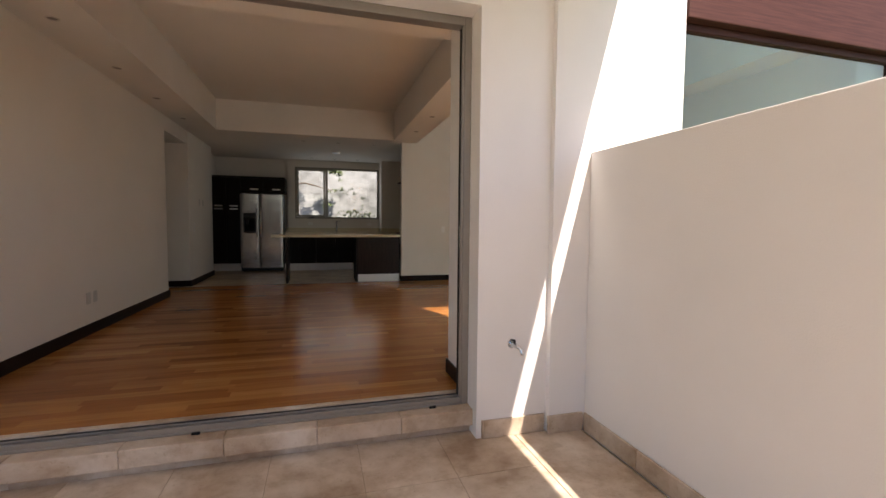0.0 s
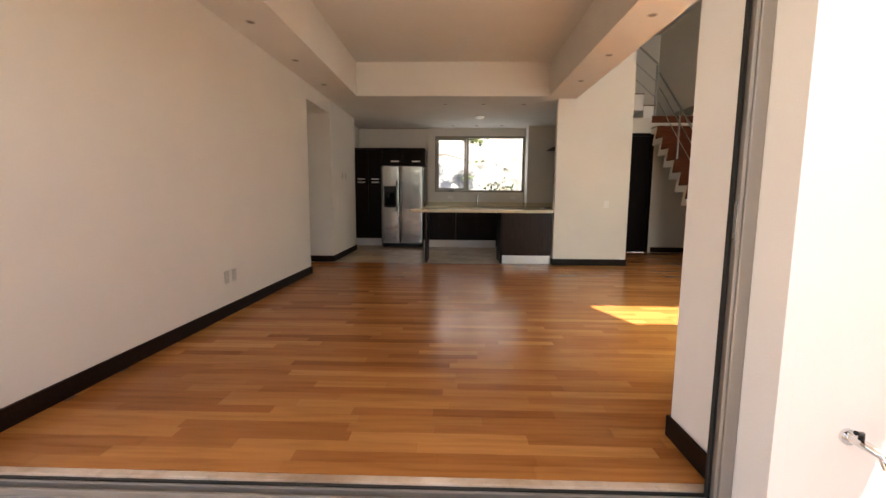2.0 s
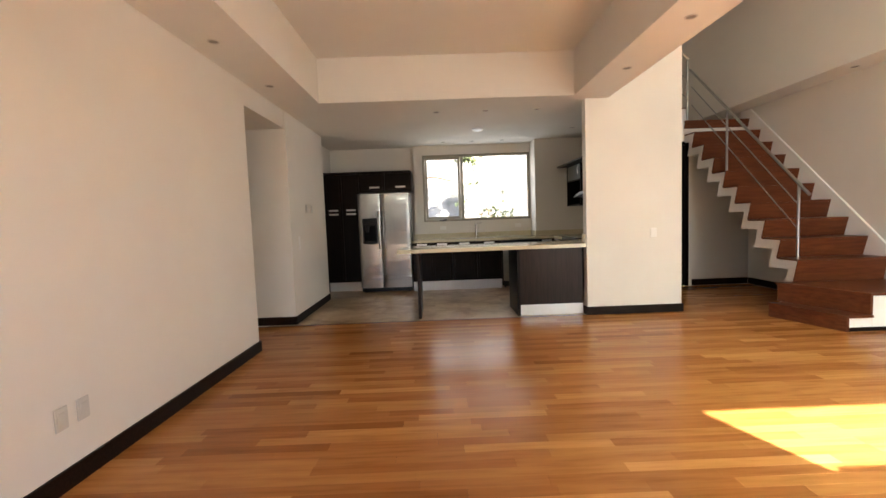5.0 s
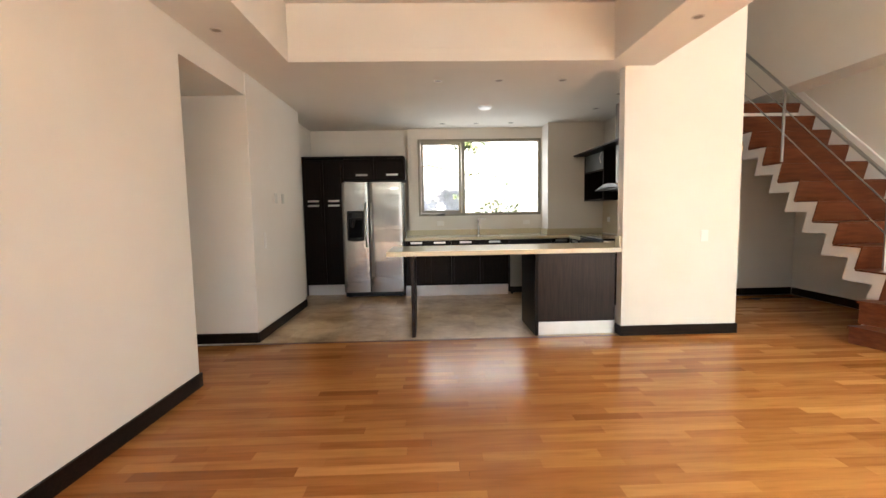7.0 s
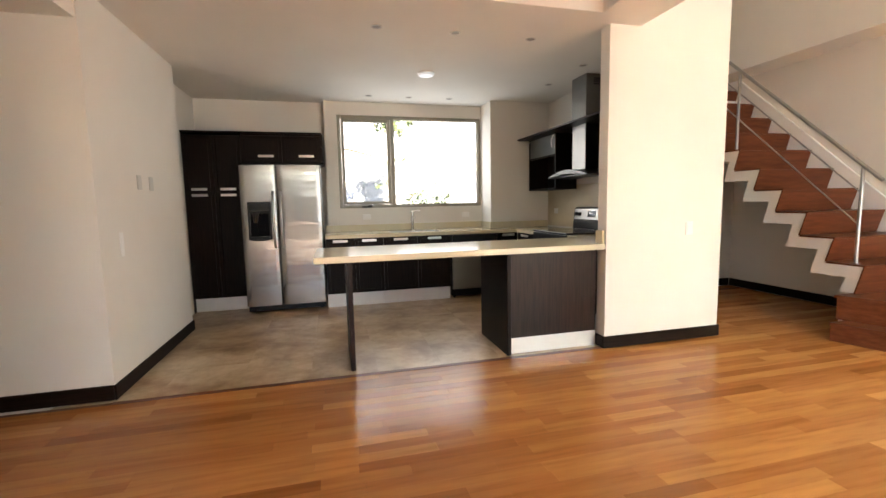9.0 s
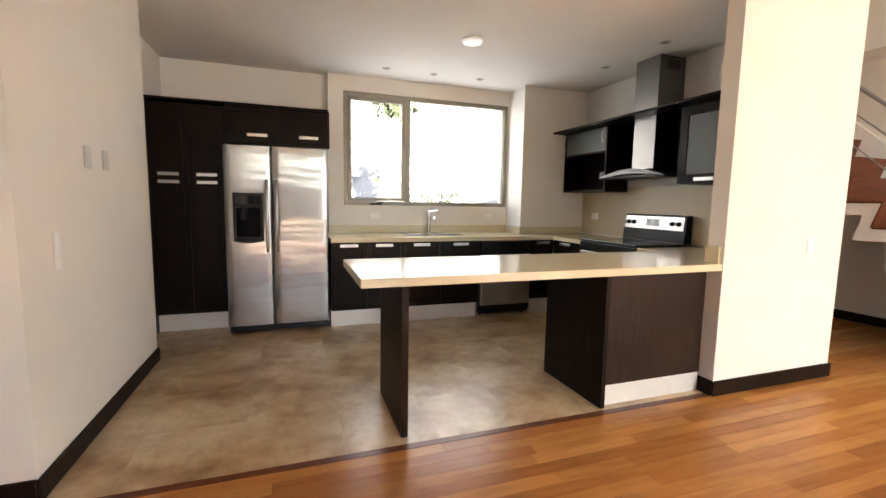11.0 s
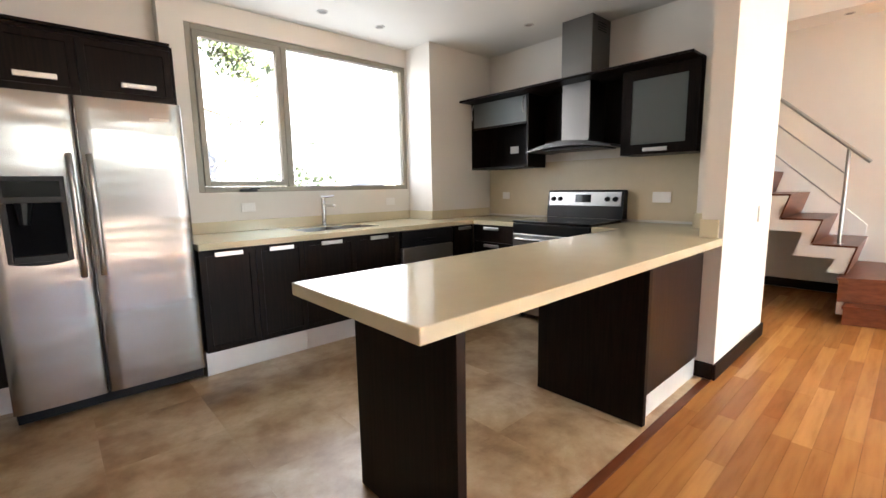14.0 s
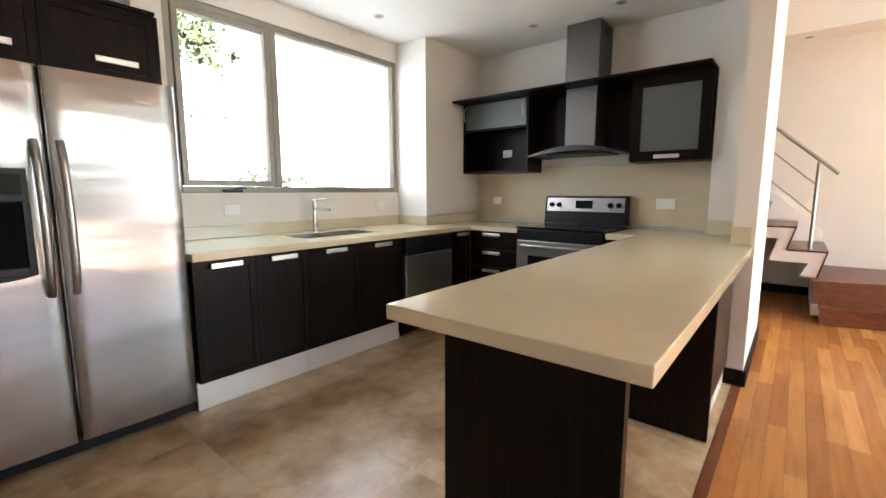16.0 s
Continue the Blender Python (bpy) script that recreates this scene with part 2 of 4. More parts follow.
def setting(name, bm, material, label="", category="", smooth=False):
    return tagged(new(name, mesh_of(name, bm, material, smooth)), label, category or name.split("_")[0], kind="structure")


# ---- plan ----
XL, XR = -2.28, 4.76          # living room's side walls
YF, YD = 3.61, 3.535           # inner face of the front wall, sliding door line
YK, YW = 9.17, 12.13          # edge of the kitchen tiles, window wall
XS = 2.27                     # range wall
ZC, ZT, ZH = 2.66, 3.17, 4.75 # soffits and kitchen ceiling, tray, double height
ZP = -0.215                   # terrace
TOPY = 12.25

# ---- structure ----
setting("wall_left", prism([(XL - 0.20, YF), (XL - 0.06, YF), (XL, 8.10), (XL - 0.15, 8.10)], "z", -0.05, ZC), WALL, "warm white painted plaster wall of the living room", "wall")
b = solid(XL - 0.15, XL, 8.10, 9.21, 2.44, ZC)
setting("wall_left_header", b, WALL, "plaster header over the hall opening", "wall")
setting("wall_kitchen_left", solid(XL - 0.15, XL + 0.01, 9.21, 10.90, -0.05, ZC), WALL, "warm white wall with light switches beside the kitchen", "wall")
setting("wall_hall_far", solid(-5.0, XL - 0.15, 9.21, 9.36, -0.05, 2.6), WALL, "white wall of the side hall", "wall")
setting("wall_hall_near", solid(-5.0, XL - 0.15, 7.95, 8.10, -0.05, 2.6), WALL, "white wall of the side hall", "wall")
setting("wall_hall_end", solid(-5.15, -5.0, 7.95, 9.36, -0.05, 2.6), WALL, "white end wall of the side hall", "wall")
setting("ceiling_hall", solid(-5.0, XL - 0.15, 8.10, 9.21, 2.44, 2.6), CEIL, "white hall ceiling", "ceiling")
setting("wall_pantry_side", solid(-2.62, -2.47, 10.90, 12.40, -0.05, ZC), WALL, "white wall beside the tall cupboard", "wall")
setting("wall_pantry_near", solid(-2.62, XL - 0.15, 10.75, 10.90, -0.05, ZC), WALL, "white wall return beside the tall cupboard", "wall")
setting("wall_pantry_back", solid(-2.47, -0.86, TOPY, 12.40, -0.05, ZC), WALL, "white wall above the tall cupboards", "wall")

# window wall with its opening
WX0, WX1, WZ0, WZ1 = -0.695, 1.358, 1.222, 2.487
wb = bmesh.new()
box(wb, -0.86, WX0, YW, 12.36, -0.05, ZC)
box(wb, WX1, XS + 0.31, YW, 12.36, -0.05, ZC)
box(wb, WX0, WX1, YW, 12.36, -0.05, WZ0)
box(wb, WX0, WX1, YW, 12.36, WZ1, ZC)
setting("wall_window", wb, WALL, "white kitchen wall round the wide window", "wall")
setting("wall_corner_pilaster", solid(1.372, XS, 11.75, YW, -0.05, ZC), WALL, "white boxed pilaster in the kitchen corner", "wall")
setting("wall_range", solid(XS, XS + 0.31, 9.24, YW, -0.05, ZH), WALL, "white wall behind the kitchen range", "wall")
setting("wall_column", solid(1.40, XS + 0.312, 9.12, 9.24, -0.05, ZC), WALL, "bright white wall end between kitchen and stairs", "wall")
setting("wall_column_upper", solid(1.68, XS + 0.312, 9.12, 9.24, ZC, ZH), WALL, "white wall above the column", "wall")
setting("wall_column_pilaster", solid(2.0, XS, 9.24, 9.46, -0.05, ZC), WALL, "white pilaster beside the glass cabinet", "wall")

# stair hall
setting("wall_stair_right", solid(XR, XR + 0.2, YF, 12.5, -0.05, 2.89), WALL, "plain warm white wall along the stairs", "wall")
setting("wall_stair_right_upper", solid(XR - 0.40, XR + 0.2, YF, 12.5, 2.89, ZH), WALL, "projecting upper part of the stair hall wall", "wall")
sb = bmesh.new()
box(sb, XS + 0.31, 2.80, 10.97, 11.10, -0.05, 2.6)
box(sb, 3.75, XR, 10.97, 11.10, -0.05, 2.6)
box(sb, 2.80, 3.75, 10.97, 11.10, 2.40, 2.6)
setting("wall_under_landing", sb, WALL, "white wall with a door under the stair landing", "wall")
setting("wall_stair_side_upper", solid(XS, XS + 0.31, YW + 0.0005, 12.5, ZC, ZH), WALL, "white wall beside the landing", "wall")
setting("wall_stair_back", solid(XS + 0.3105, XR, 12.35, 12.5, 2.5, ZH), WALL, "white back wall above the stair landing", "wall")
setting("ceiling_high", solid(1.2, XR + 0.2, YD - 0.15, 12.5, ZH, ZH + 0.15), CEIL, "white ceiling of the double height hall", "ceiling")

# front wall: door opening, pillar, dining window
FX0, FX1 = 0.80, 2.27
fb = bmesh.new()
box(fb, FX0, 1.68, 3.33, 3.945, -0.3, ZC)
box(fb, 1.68, 2.08, 3.33, YF, -0.3, ZH)
setting("wall_front_pillar", fb, OUTWALL, "white rendered pillar beside the sliding door", "wall")
setting("wall_front_strip", solid(1.275, FX1 - 0.032, 3.285, 3.3295, ZP, ZH), OUTWALL, "white rendered facade strip", "wall")
setting("wall_front_lintel", solid(-5.6, FX0, 3.33, YF, 2.40, 3.3), OUTWALL, "white lintel over the sliding door", "wall")
setting("wall_front_left", solid(-5.6, XL - 0.15, YF - 0.02, YF + 0.13, -0.3, 2.40), OUTWALL, "facade wall behind the parked glass panels", "wall")
setting("wall_front_top", solid(-5.6, 1.68, 3.33, YF, 3.3, ZH + 0.15), OUTWALL, "upper white facade", "wall")
setting("wall_front_end", solid(XR - 0.35, XR + 0.2, 3.30, YF - 0.002, -0.3, ZH), OUTWALL, "white facade at the end of the dining window", "wall")
setting("wall_front_upper_edge", solid(2.0805, XR - 0.35, 3.33, YF, 4.30, ZH), OUTWALL, "white facade above the upper window", "wall")
setting("trim_fascia", solid(FX1 - 0.03, XR - 0.35, 3.265, 3.46, 2.50, 3.22, 0.008), FASCIA, "red brown wooden fascia between two windows", "fascia")

# ceilings
cb = bmesh.new()
box(cb, -2.62, 1.22, 8.953, 12.40, ZC, ZC + 0.12)
box(cb, 1.2201, 1.3995, 9.1185, 12.40, ZC, ZC + 0.12)
box(cb, 1.3996, XS - 0.001, 9.2405, 12.40, ZC, ZC + 0.12)
setting("ceiling_kitchen", cb, CEIL, "white kitchen ceiling with recessed lamps", "ceiling")
cb = bmesh.new()
box(cb, XL - 0.2, -1.77, YF, 8.953, ZC, ZT + 0.12)
box(cb, -1.77, 1.22, YF, 4.45, ZC, ZT + 0.12)
setting("ceiling_soffit", cb, CEIL, "dropped white soffit with recessed lamps", "ceiling")
setting("ceiling_beam", solid(1.22, 1.68, 3.945, 9.118, ZC, ZH), CEIL, "white beam carrying recessed lamps", "beam")
setting("ceiling_beam_back", solid(-2.62, 1.22, 8.953, 9.10, ZC + 0.121, ZT + 0.12), CEIL, "white beam before the kitchen", "beam")
setting("ceiling_tray", solid(-1.77, 1.22, 4.45, 8.953, ZT, ZT + 0.12), CEIL, "raised white tray ceiling", "ceiling")
setting("ceiling_roof", solid(-5.6, 1.2, YF, 12.4, ZT + 0.13, ZT + 0.3), OUTWALL, "flat roof slab", "roof")

# skirting
def skirting(name, x0, x1, y0, y1, h=0.105):
    return setting(name, solid(x0, x1, y0, y1, 0.002, h, 0.004, 1), SKIRT, "dark brown wooden skirting board", "baseboard")


setting("baseboard_left", prism([(XL - 0.0595, YF + 0.02), (XL - 0.043, YF + 0.02), (XL + 0.016, 8.116), (XL + 0.0005, 8.116)], "z", 0.002, 0.105), SKIRT, "dark brown wooden skirting board", "baseboard")
skirting("baseboard_left_end", XL - 0.15, XL - 0.001, 8.101, 8.116)
skirting("baseboard_hall", -4.9, XL + 0.01, 9.194, 9.209)
skirting("baseboard_kitchen", XL + 0.011, XL + 0.026, 9.194, 10.905)
skirting("baseboard_column", 1.385, XS + 0.328, 9.104, 9.119)
skirting("baseboard_column_side", 1.384, 1.399, 9.12, 9.235)
skirting("baseboard_column_right", XS + 0.313, XS + 0.328, 9.12, 10.96)
skirting("baseboard_pillar", FX0 - 0.016, FX0 - 0.001, YF - 0.03, 3.960)
skirting("baseboard_pillar_back", FX0, 1.68, 3.946, 3.961)
skirting("baseboard_stair_back", 3.80, XR - 0.016, 10.954, 10.969)
skirting("baseboard_stair_right", XR - 0.016, XR - 0.001, 3.60, 10.954)

# ---- sliding door ----
door = thing("door_1", -0.7, YD, 0, "wide sliding glass door pushed open on aluminium tracks", "sliding door", kind="structure")
part("jamb", solid(0.752, 0.799, YD - 0.045, YD + 0.04, -0.055, 2.40, 0.004), DOORFRAME, door)
part("jamb_lip", solid(0.738, 0.7515, YD - 0.040, YD - 0.022, -0.03, 2.36, 0.003), DOORFRAME, door)
part("jamb_gasket", solid(0.742, 0.7515, YD + 0.006, YD + 0.026, -0.02, 2.36), GASKET, door)
part("head_track", solid(-5.5, 0.752, YD - 0.045, YD + 0.04, 2.345, 2.399, 0.004), DOORFRAME, door)
part("sill_track", solid(-5.5, 0.752, YD - 0.045, YD + 0.04, -0.055, -0.038, 0.003), DOORFRAME, door)
for k in range(2):
    part("rail", solid(-5.5, 0.752, YD - 0.043 + k * 0.045, YD - 0.030 + k * 0.045, -0.0375, -0.010, 0.003), DOORFRAME, door)
part("gasket", solid(-5.5, 0.752, YD + 0.024, YD + 0.039, -0.0375, -0.012), GASKET, door, "black rubber seal in the track")
for x in (-2.05, -0.79, 0.56):
    part("drain_cover", solid(x - 0.022, x + 0.022, YD - 0.062, YD - 0.0455, -0.0555, -0.042, 0.003), BLACK, door, "small black drain cover")
part("lock", solid(0.730, 0.7375, YD - 0.038, YD - 0.024, 0.97, 1.10, 0.003), CHROME, door, "chrome strike plate")
for k, x in enumerate((-2.16, -2.30)):
    y = YD - 0.0365 + 0.045 * k
    leaf = part("sliding_leaf", solid(x - 0.055, x, y - 0.016, y + 0.016, -0.0095, 2.344, 0.004), DOORFRAME, door, "parked sliding leaf in aluminium")
    part("bottom_rail", solid(x - 1.45, x - 0.056, y - 0.015, y + 0.015, -0.0095, 0.07, 0.003), DOORFRAME, leaf)
    part("top_rail", solid(x - 1.45, x - 0.056, y - 0.015, y + 0.015, 2.28, 2.344, 0.003), DOORFRAME, leaf)
    part("pane", solid(x - 1.45, x - 0.056, y - 0.004, y + 0.004, 0.0705, 2.2795), GREENGLASS, leaf, "green tinted glass")
    part("latch", solid(x - 0.012, x + 0.012, y - 0.028, y - 0.0165, 1.02, 1.08, 0.003), BLACK, leaf, "black latch")
setting("trim_threshold", solid(XL - 0.06, FX0 - 0.017, YD + 0.041, YF + 0.005, -0.05, -0.002, 0.003), TRAVOUT, "pale stone threshold", "threshold")

# ---- terrace ----
setting("ground", solid(-300, 300, -300, 300, -0.60, -0.50), LAWN, "grassy ground reaching the horizon", "ground")
setting("floor_terrace_bed", solid(-6, 1.5, -3.0, 3.6, -0.5, ZP - 0.012), TRAVOUT, "mortar bed under the terrace tiles", "terrace")
step = thing("terrace_step", -2, 3.47, ZP, "pale travertine step below the sliding door", "step", kind="structure")
for k in range(9):
    x1 = 0.832 - k * 0.49
    part("step_stone", solid(x1 - 0.4885, x1, 3.395, YF - 0.002, -0.160, -0.056, 0.006, 2), TRAVOUT, step)
    part("riser_stone", solid(x1 - 0.4885, x1, 3.455, YF - 0.002, ZP - 0.01, -0.1605), TRAVOUT, step)
setting("wall_terrace", solid(1.535, 1.69, -3.0, 3.284, -0.5, 1.578, 0.006), OUTWALL, "white rendered terrace side wall", "wall")
# Unseen wall, added; its dark colour keeps the refrigerator's reflections dim.
setting("wall_garden", solid(-14, 12, -5.2, -5.0, -0.5, 2.5), plaster("dark green grey render", (0.055, 0.06, 0.042), 0.9, 0.4), "unseen plain wall added to close the plot and darken reflections", "wall")
setting("roof_terrace", solid(-6, 1.745, -0.4, 3.33, 2.72, 2.95), OUTWALL, "flat slab shading the terrace", "roof")
base = thing("terrace_skirting", 1.0, 3.3, ZP, "travertine skirting round the terrace", "baseboard", kind="structure")
part("base_stone", solid(0.845, 1.262, 3.312, 3.329, ZP, ZP + 0.115, 0.003, 1), TRAVOUT, base)
part("base_stone", solid(1.263, 1.517, 3.267, 3.284, ZP, ZP + 0.115, 0.003, 1), TRAVOUT, base)
part("base_stone", solid(0.833, 0.8445, 3.312, 3.394, ZP, ZP + 0.115, 0.003, 1), TRAVOUT, base)
for k in range(9):
    y1 = 3.266 - k * 0.49
    part("base_stone", solid(1.518, 1.534, y1 - 0.488, y1, ZP, ZP + 0.115, 0.003, 1), TRAVOUT, base)
setting("wall_front_pillar_face", solid(0.845, 1.2745, 3.3295, 3.464, ZP, 2.40), OUTWALL, "white rendered pillar face", "wall")

# garden tap on the pillar
tap = thing("garden_tap", 1.025, 3.33, 0.36, "small metal garden tap on the white pillar", "tap")
part("flange", tube(bmesh.new(), [(1.025, 3.3295, 0.37), (1.025, 3.318, 0.37)], 0.026), CHROME, tap, smooth=True)
part("spout", tube(bmesh.new(), [(1.025, 3.32, 0.37), (1.03, 3.27, 0.372), (1.045, 3.235, 0.36), (1.052, 3.225, 0.325)], [0.013, 0.015, 0.012, 0.011]), CHROME, tap, smooth=True)
part("handle", tube(bmesh.new(), [(1.028, 3.285, 0.375), (1.028, 3.285, 0.402), (1.0, 3.275, 0.41)], [0.009, 0.008, 0.007]), BLACK, tap, smooth=True)

# dining windows
def glazed(name, x0, x1, z0, z1, y, bars, mat, label):
    w = thing(name, x0, y, z0, label, "window", kind="structure")
    f = 0.05
    part("window_frame", solid(x0, x0 + f, y, y + 0.06, z0, z1, 0.004), mat, w)
    part("window_frame", solid(x1 - f, x1, y, y + 0.06, z0, z1, 0.004), mat, w)
    part("window_frame", solid(x0 + f, x1 - f, y, y + 0.06, z0, z0 + f, 0.004), mat, w)
    part("window_frame", solid(x0 + f, x1 - f, y, y + 0.06, z1 - f, z1, 0.004), mat, w)
    step_x = (x1 - x0 - f) / (bars + 1)
    for k in range(bars + 1):
        a = x0 + f + k * step_x
        g = part("pane", solid(a, a + step_x - f, y + 0.026, y + 0.032, z0 + f, z1 - f), GREENFILM, w)
        g.visible_shadow = False
        if k < bars:
            part("mullion", solid(a + step_x - f, a + step_x, y, y + 0.06, z0 + f, z1 - f, 0.004), mat, w)
    return w


GREENFILM = pane("pale green glass", (0.60, 0.79, 0.70), 0.0, 1.0)
glazed("window_2", FX1 - 0.11, XR - 0.35, 0.0, 2.499, 3.331, 0, FASCIA, "tall dining window with red brown wooden frame")
glazed("window_3", FX1 - 0.11, XR - 0.35, 3.221, 4.30, 3.331, 0, FASCIA, "upper window with red brown wooden frame")
setting("wall_front_sill", solid(2.0805, XR - 0.35, 3.33, YF, -0.5, -0.001), OUTWALL, "threshold below the dining window", "wall")

# ---- kitchen window ----
win = thing("window_1", WX0, YW, WZ0, "wide grey aluminium kitchen window with one hinged sash", "window", kind="structure")
y0, y1, f = YW + 0.01, YW + 0.075, 0.045
part("window_frame", solid(WX0, WX0 + f, y0, y1, WZ0, WZ1, 0.004), WINFRAME, win)
part("window_frame", solid(WX1 - f, WX1, y0, y1, WZ0, WZ1, 0.004), WINFRAME, win)
part("window_frame", solid(WX0 + f, WX1 - f, y0, y1, WZ0, WZ0 + f, 0.004), WINFRAME, win)
part("window_frame", solid(WX0 + f, WX1 - f, y0, y1, WZ1 - f, WZ1, 0.004), WINFRAME, win)
part("mullion", solid(0.030, 0.082, y0, y1, WZ0 + f, WZ1 - f, 0.004), WINFRAME, win)
sash = part("sash", solid(WX0 + f + 0.004, WX0 + f + 0.044, y0 - 0.012, y1 - 0.015, WZ0 + f + 0.004, WZ1 - f - 0.004, 0.004), WINFRAME, win)
part("sash_rail", solid(-0.021, 0.021, y0 - 0.012, y1 - 0.015, WZ0 + f + 0.004, WZ1 - f - 0.004, 0.004), WINFRAME, sash)
part("sash_rail", solid(WX0 + f + 0.044, -0.021, y0 - 0.012, y1 - 0.015, WZ0 + f + 0.004, WZ0 + f + 0.044, 0.004), WINFRAME, sash)
part("sash_rail", solid(WX0 + f + 0.044, -0.021, y0 - 0.012, y1 - 0.015, WZ1 - f - 0.044, WZ1 - f - 0.004, 0.004), WINFRAME, sash)
g = part("pane", solid(WX0 + f + 0.044, -0.021, y0 + 0.02, y0 + 0.026, WZ0 + f + 0.044, WZ1 - f - 0.044), GLASS, sash)
g.visible_shadow = False
g = part("pane", solid(0.082, WX1 - f, y0 + 0.03, y0 + 0.036, WZ0 + f, WZ1 - f), GLASS, win)
g.visible_shadow = False
h = part("crank", solid(-0.40, -0.26, YW - 0.035, YW - 0.001, WZ0 + 0.002, WZ0 + 0.026, 0.008), BLACK, win, "black window crank")
part("crank_arm", tube(bmesh.new(), [(-0.33, YW - 0.03, WZ0 + 0.02), (-0.30, YW - 0.05, WZ0 + 0.034), (-0.25, YW - 0.055, WZ0 + 0.03)], 0.006, 8), BLACK, h, smooth=True)

# ---- outside the kitchen window ----
sl = bmesh.new()
NX, NZ = 60, 26
grid = []
for j in range(NZ + 1):
    v = j / NZ
    row = []
    for i in range(NX + 1):
        u = -9 + 20 * i / NX
        p = Vector((u, 14.6 + 2.6 * v, -0.5 + 7.5 * v))
        d = 0.35 * noise.noise(p * 0.7) + 0.16 * noise.noise(p * 2.3)
        row.append(sl.verts.new((p.x, p.y + d, p.z)))
    grid.append(row)
for j in range(NZ):
    for i in range(NX):
        sl.faces.new((grid[j][i], grid[j][i + 1], grid[j + 1][i + 1], grid[j + 1][i]))
setting("backdrop_slope", sl, ROCK, "pale sunlit rock slope behind the house", "slope", smooth=True)


def leaf_cloud(bm, centre, size, count, leaf):
    """Small folded leaves in an uneven clump."""
    for _ in range(count):
        d = Vector((random.gauss(0, 1), random.gauss(0, 1), random.gauss(0, 1)))
        d = d.normalized() * random.random() ** 0.4
        p = Vector(centre) + Vector((d.x * size[0], d.y * size[1], d.z * size[2]))
        a, b_ = Vector((random.uniform(-1, 1), random.uniform(-1, 1), random.uniform(-1, 1))).normalized(), None
        b_ = a.orthogonal().normalized() * leaf * 0.4
        a = a * leaf * random.uniform(0.7, 1.3)
        bm.faces.new([bm.verts.new(q) for q in (p, p + a * 0.5 + b_, p + a, p + a * 0.5 - b_)])


def shrub(x, y, z, size, count, label):
    s = thing("shrub", x, y, z, label, "shrub")
    st = bmesh.new()
    for k in range(5):
        a = k * 1.3
        tube(st, [(x, y, z), (x + 0.12 * math.cos(a), y + 0.1 * math.sin(a), z + size * 0.5), (x + 0.3 * size * math.cos(a), y + 0.25 * size * math.sin(a), z + size * 0.9)], [0.02, 0.014, 0.006], 6)
    part("stem", st, BARK, s)
    bm = bmesh.new()
    for k in range(6):
        leaf_cloud(bm, (x + random.uniform(-0.4, 0.4) * size, y + random.uniform(-0.2, 0.2) * size, z + size * random.uniform(0.45, 1.1)), (0.34 * size, 0.3 * size, 0.26 * size), count // 6, 0.075)
    part("foliage", bm, LEAF_LIGHT, s)
    return s


shrub(0.95, 14.0, -0.5, 1.55, 1500, "yellow green shrub at the foot of the slope")
tree = thing("tree", -2.2, 13.9, -0.5, "leafy tree leaning before the pale slope", "tree")
part("trunk", tube(bmesh.new(), [(-2.2, 13.9, -0.5), (-2.15, 13.9, 1.2), (-1.9, 13.95, 2.6), (-1.3, 14.0, 3.6)], [0.11, 0.09, 0.07, 0.04], 10), BARK, tree, smooth=True)
for p in ([(-1.6, 13.98, 3.1), (-0.8, 13.95, 3.2), (0.2, 13.9, 3.25), (0.5, 13.9, 3.3)], [(-2.05, 13.9, 1.9), (-1.2, 13.9, 2.15), (-0.5, 13.9, 2.25), (0.25, 13.9, 2.05)], [(-1.3, 14.0, 3.6), (-0.8, 14.1, 4.0), (-0.2, 14.1, 4.1)]):
    part("limb", tube(bmesh.new(), p, [0.034 - 0.008 * k for k in range(len(p))], 8), BARK, tree, smooth=True)
cr = bmesh.new()
for c in ((0.05, 13.9, 2.92), (0.32, 13.9, 2.98), (0.18, 13.95, 2.72), (0.5, 13.95, 3.15), (-0.1, 14.0, 3.3), (0.35, 14.1, 3.5), (-0.7, 14.1, 3.6), (-1.2, 14.0, 3.5), (0.6, 13.9, 3.6), (-0.3, 14.0, 3.9)):
    leaf_cloud(cr, c, (0.24, 0.22, 0.19), 330, 0.055)
for c in ((0.12, 13.9, 2.80), (0.28, 13.92, 2.66), (0.42, 13.9, 2.56), (0.36, 13.95, 2.82), (0.6, 13.92, 2.74), (0.0, 13.9, 3.0)):
    leaf_cloud(cr, c, (0.13, 0.11, 0.10), 95, 0.055)
for c in ((0.16, 13.9, 2.02), (0.30, 13.9, 2.06), (0.5, 13.9, 2.1), (0.02, 13.9, 1.6), (0.19, 13.9, 1.64)):
    leaf_cloud(cr, c, (0.08, 0.06, 0.05), 26, 0.045)
for c in ((0.44, 13.9, 2.08), (0.62, 13.9, 2.0), (0.47, 13.9, 2.38), (0.9, 13.9, 1.98), (1.12, 13.9, 1.84), (0.78, 13.9, 2.1)):
    leaf_cloud(cr, c, (0.09, 0.06, 0.05), 15, 0.045)
part("crown", cr, LEAF, tree)

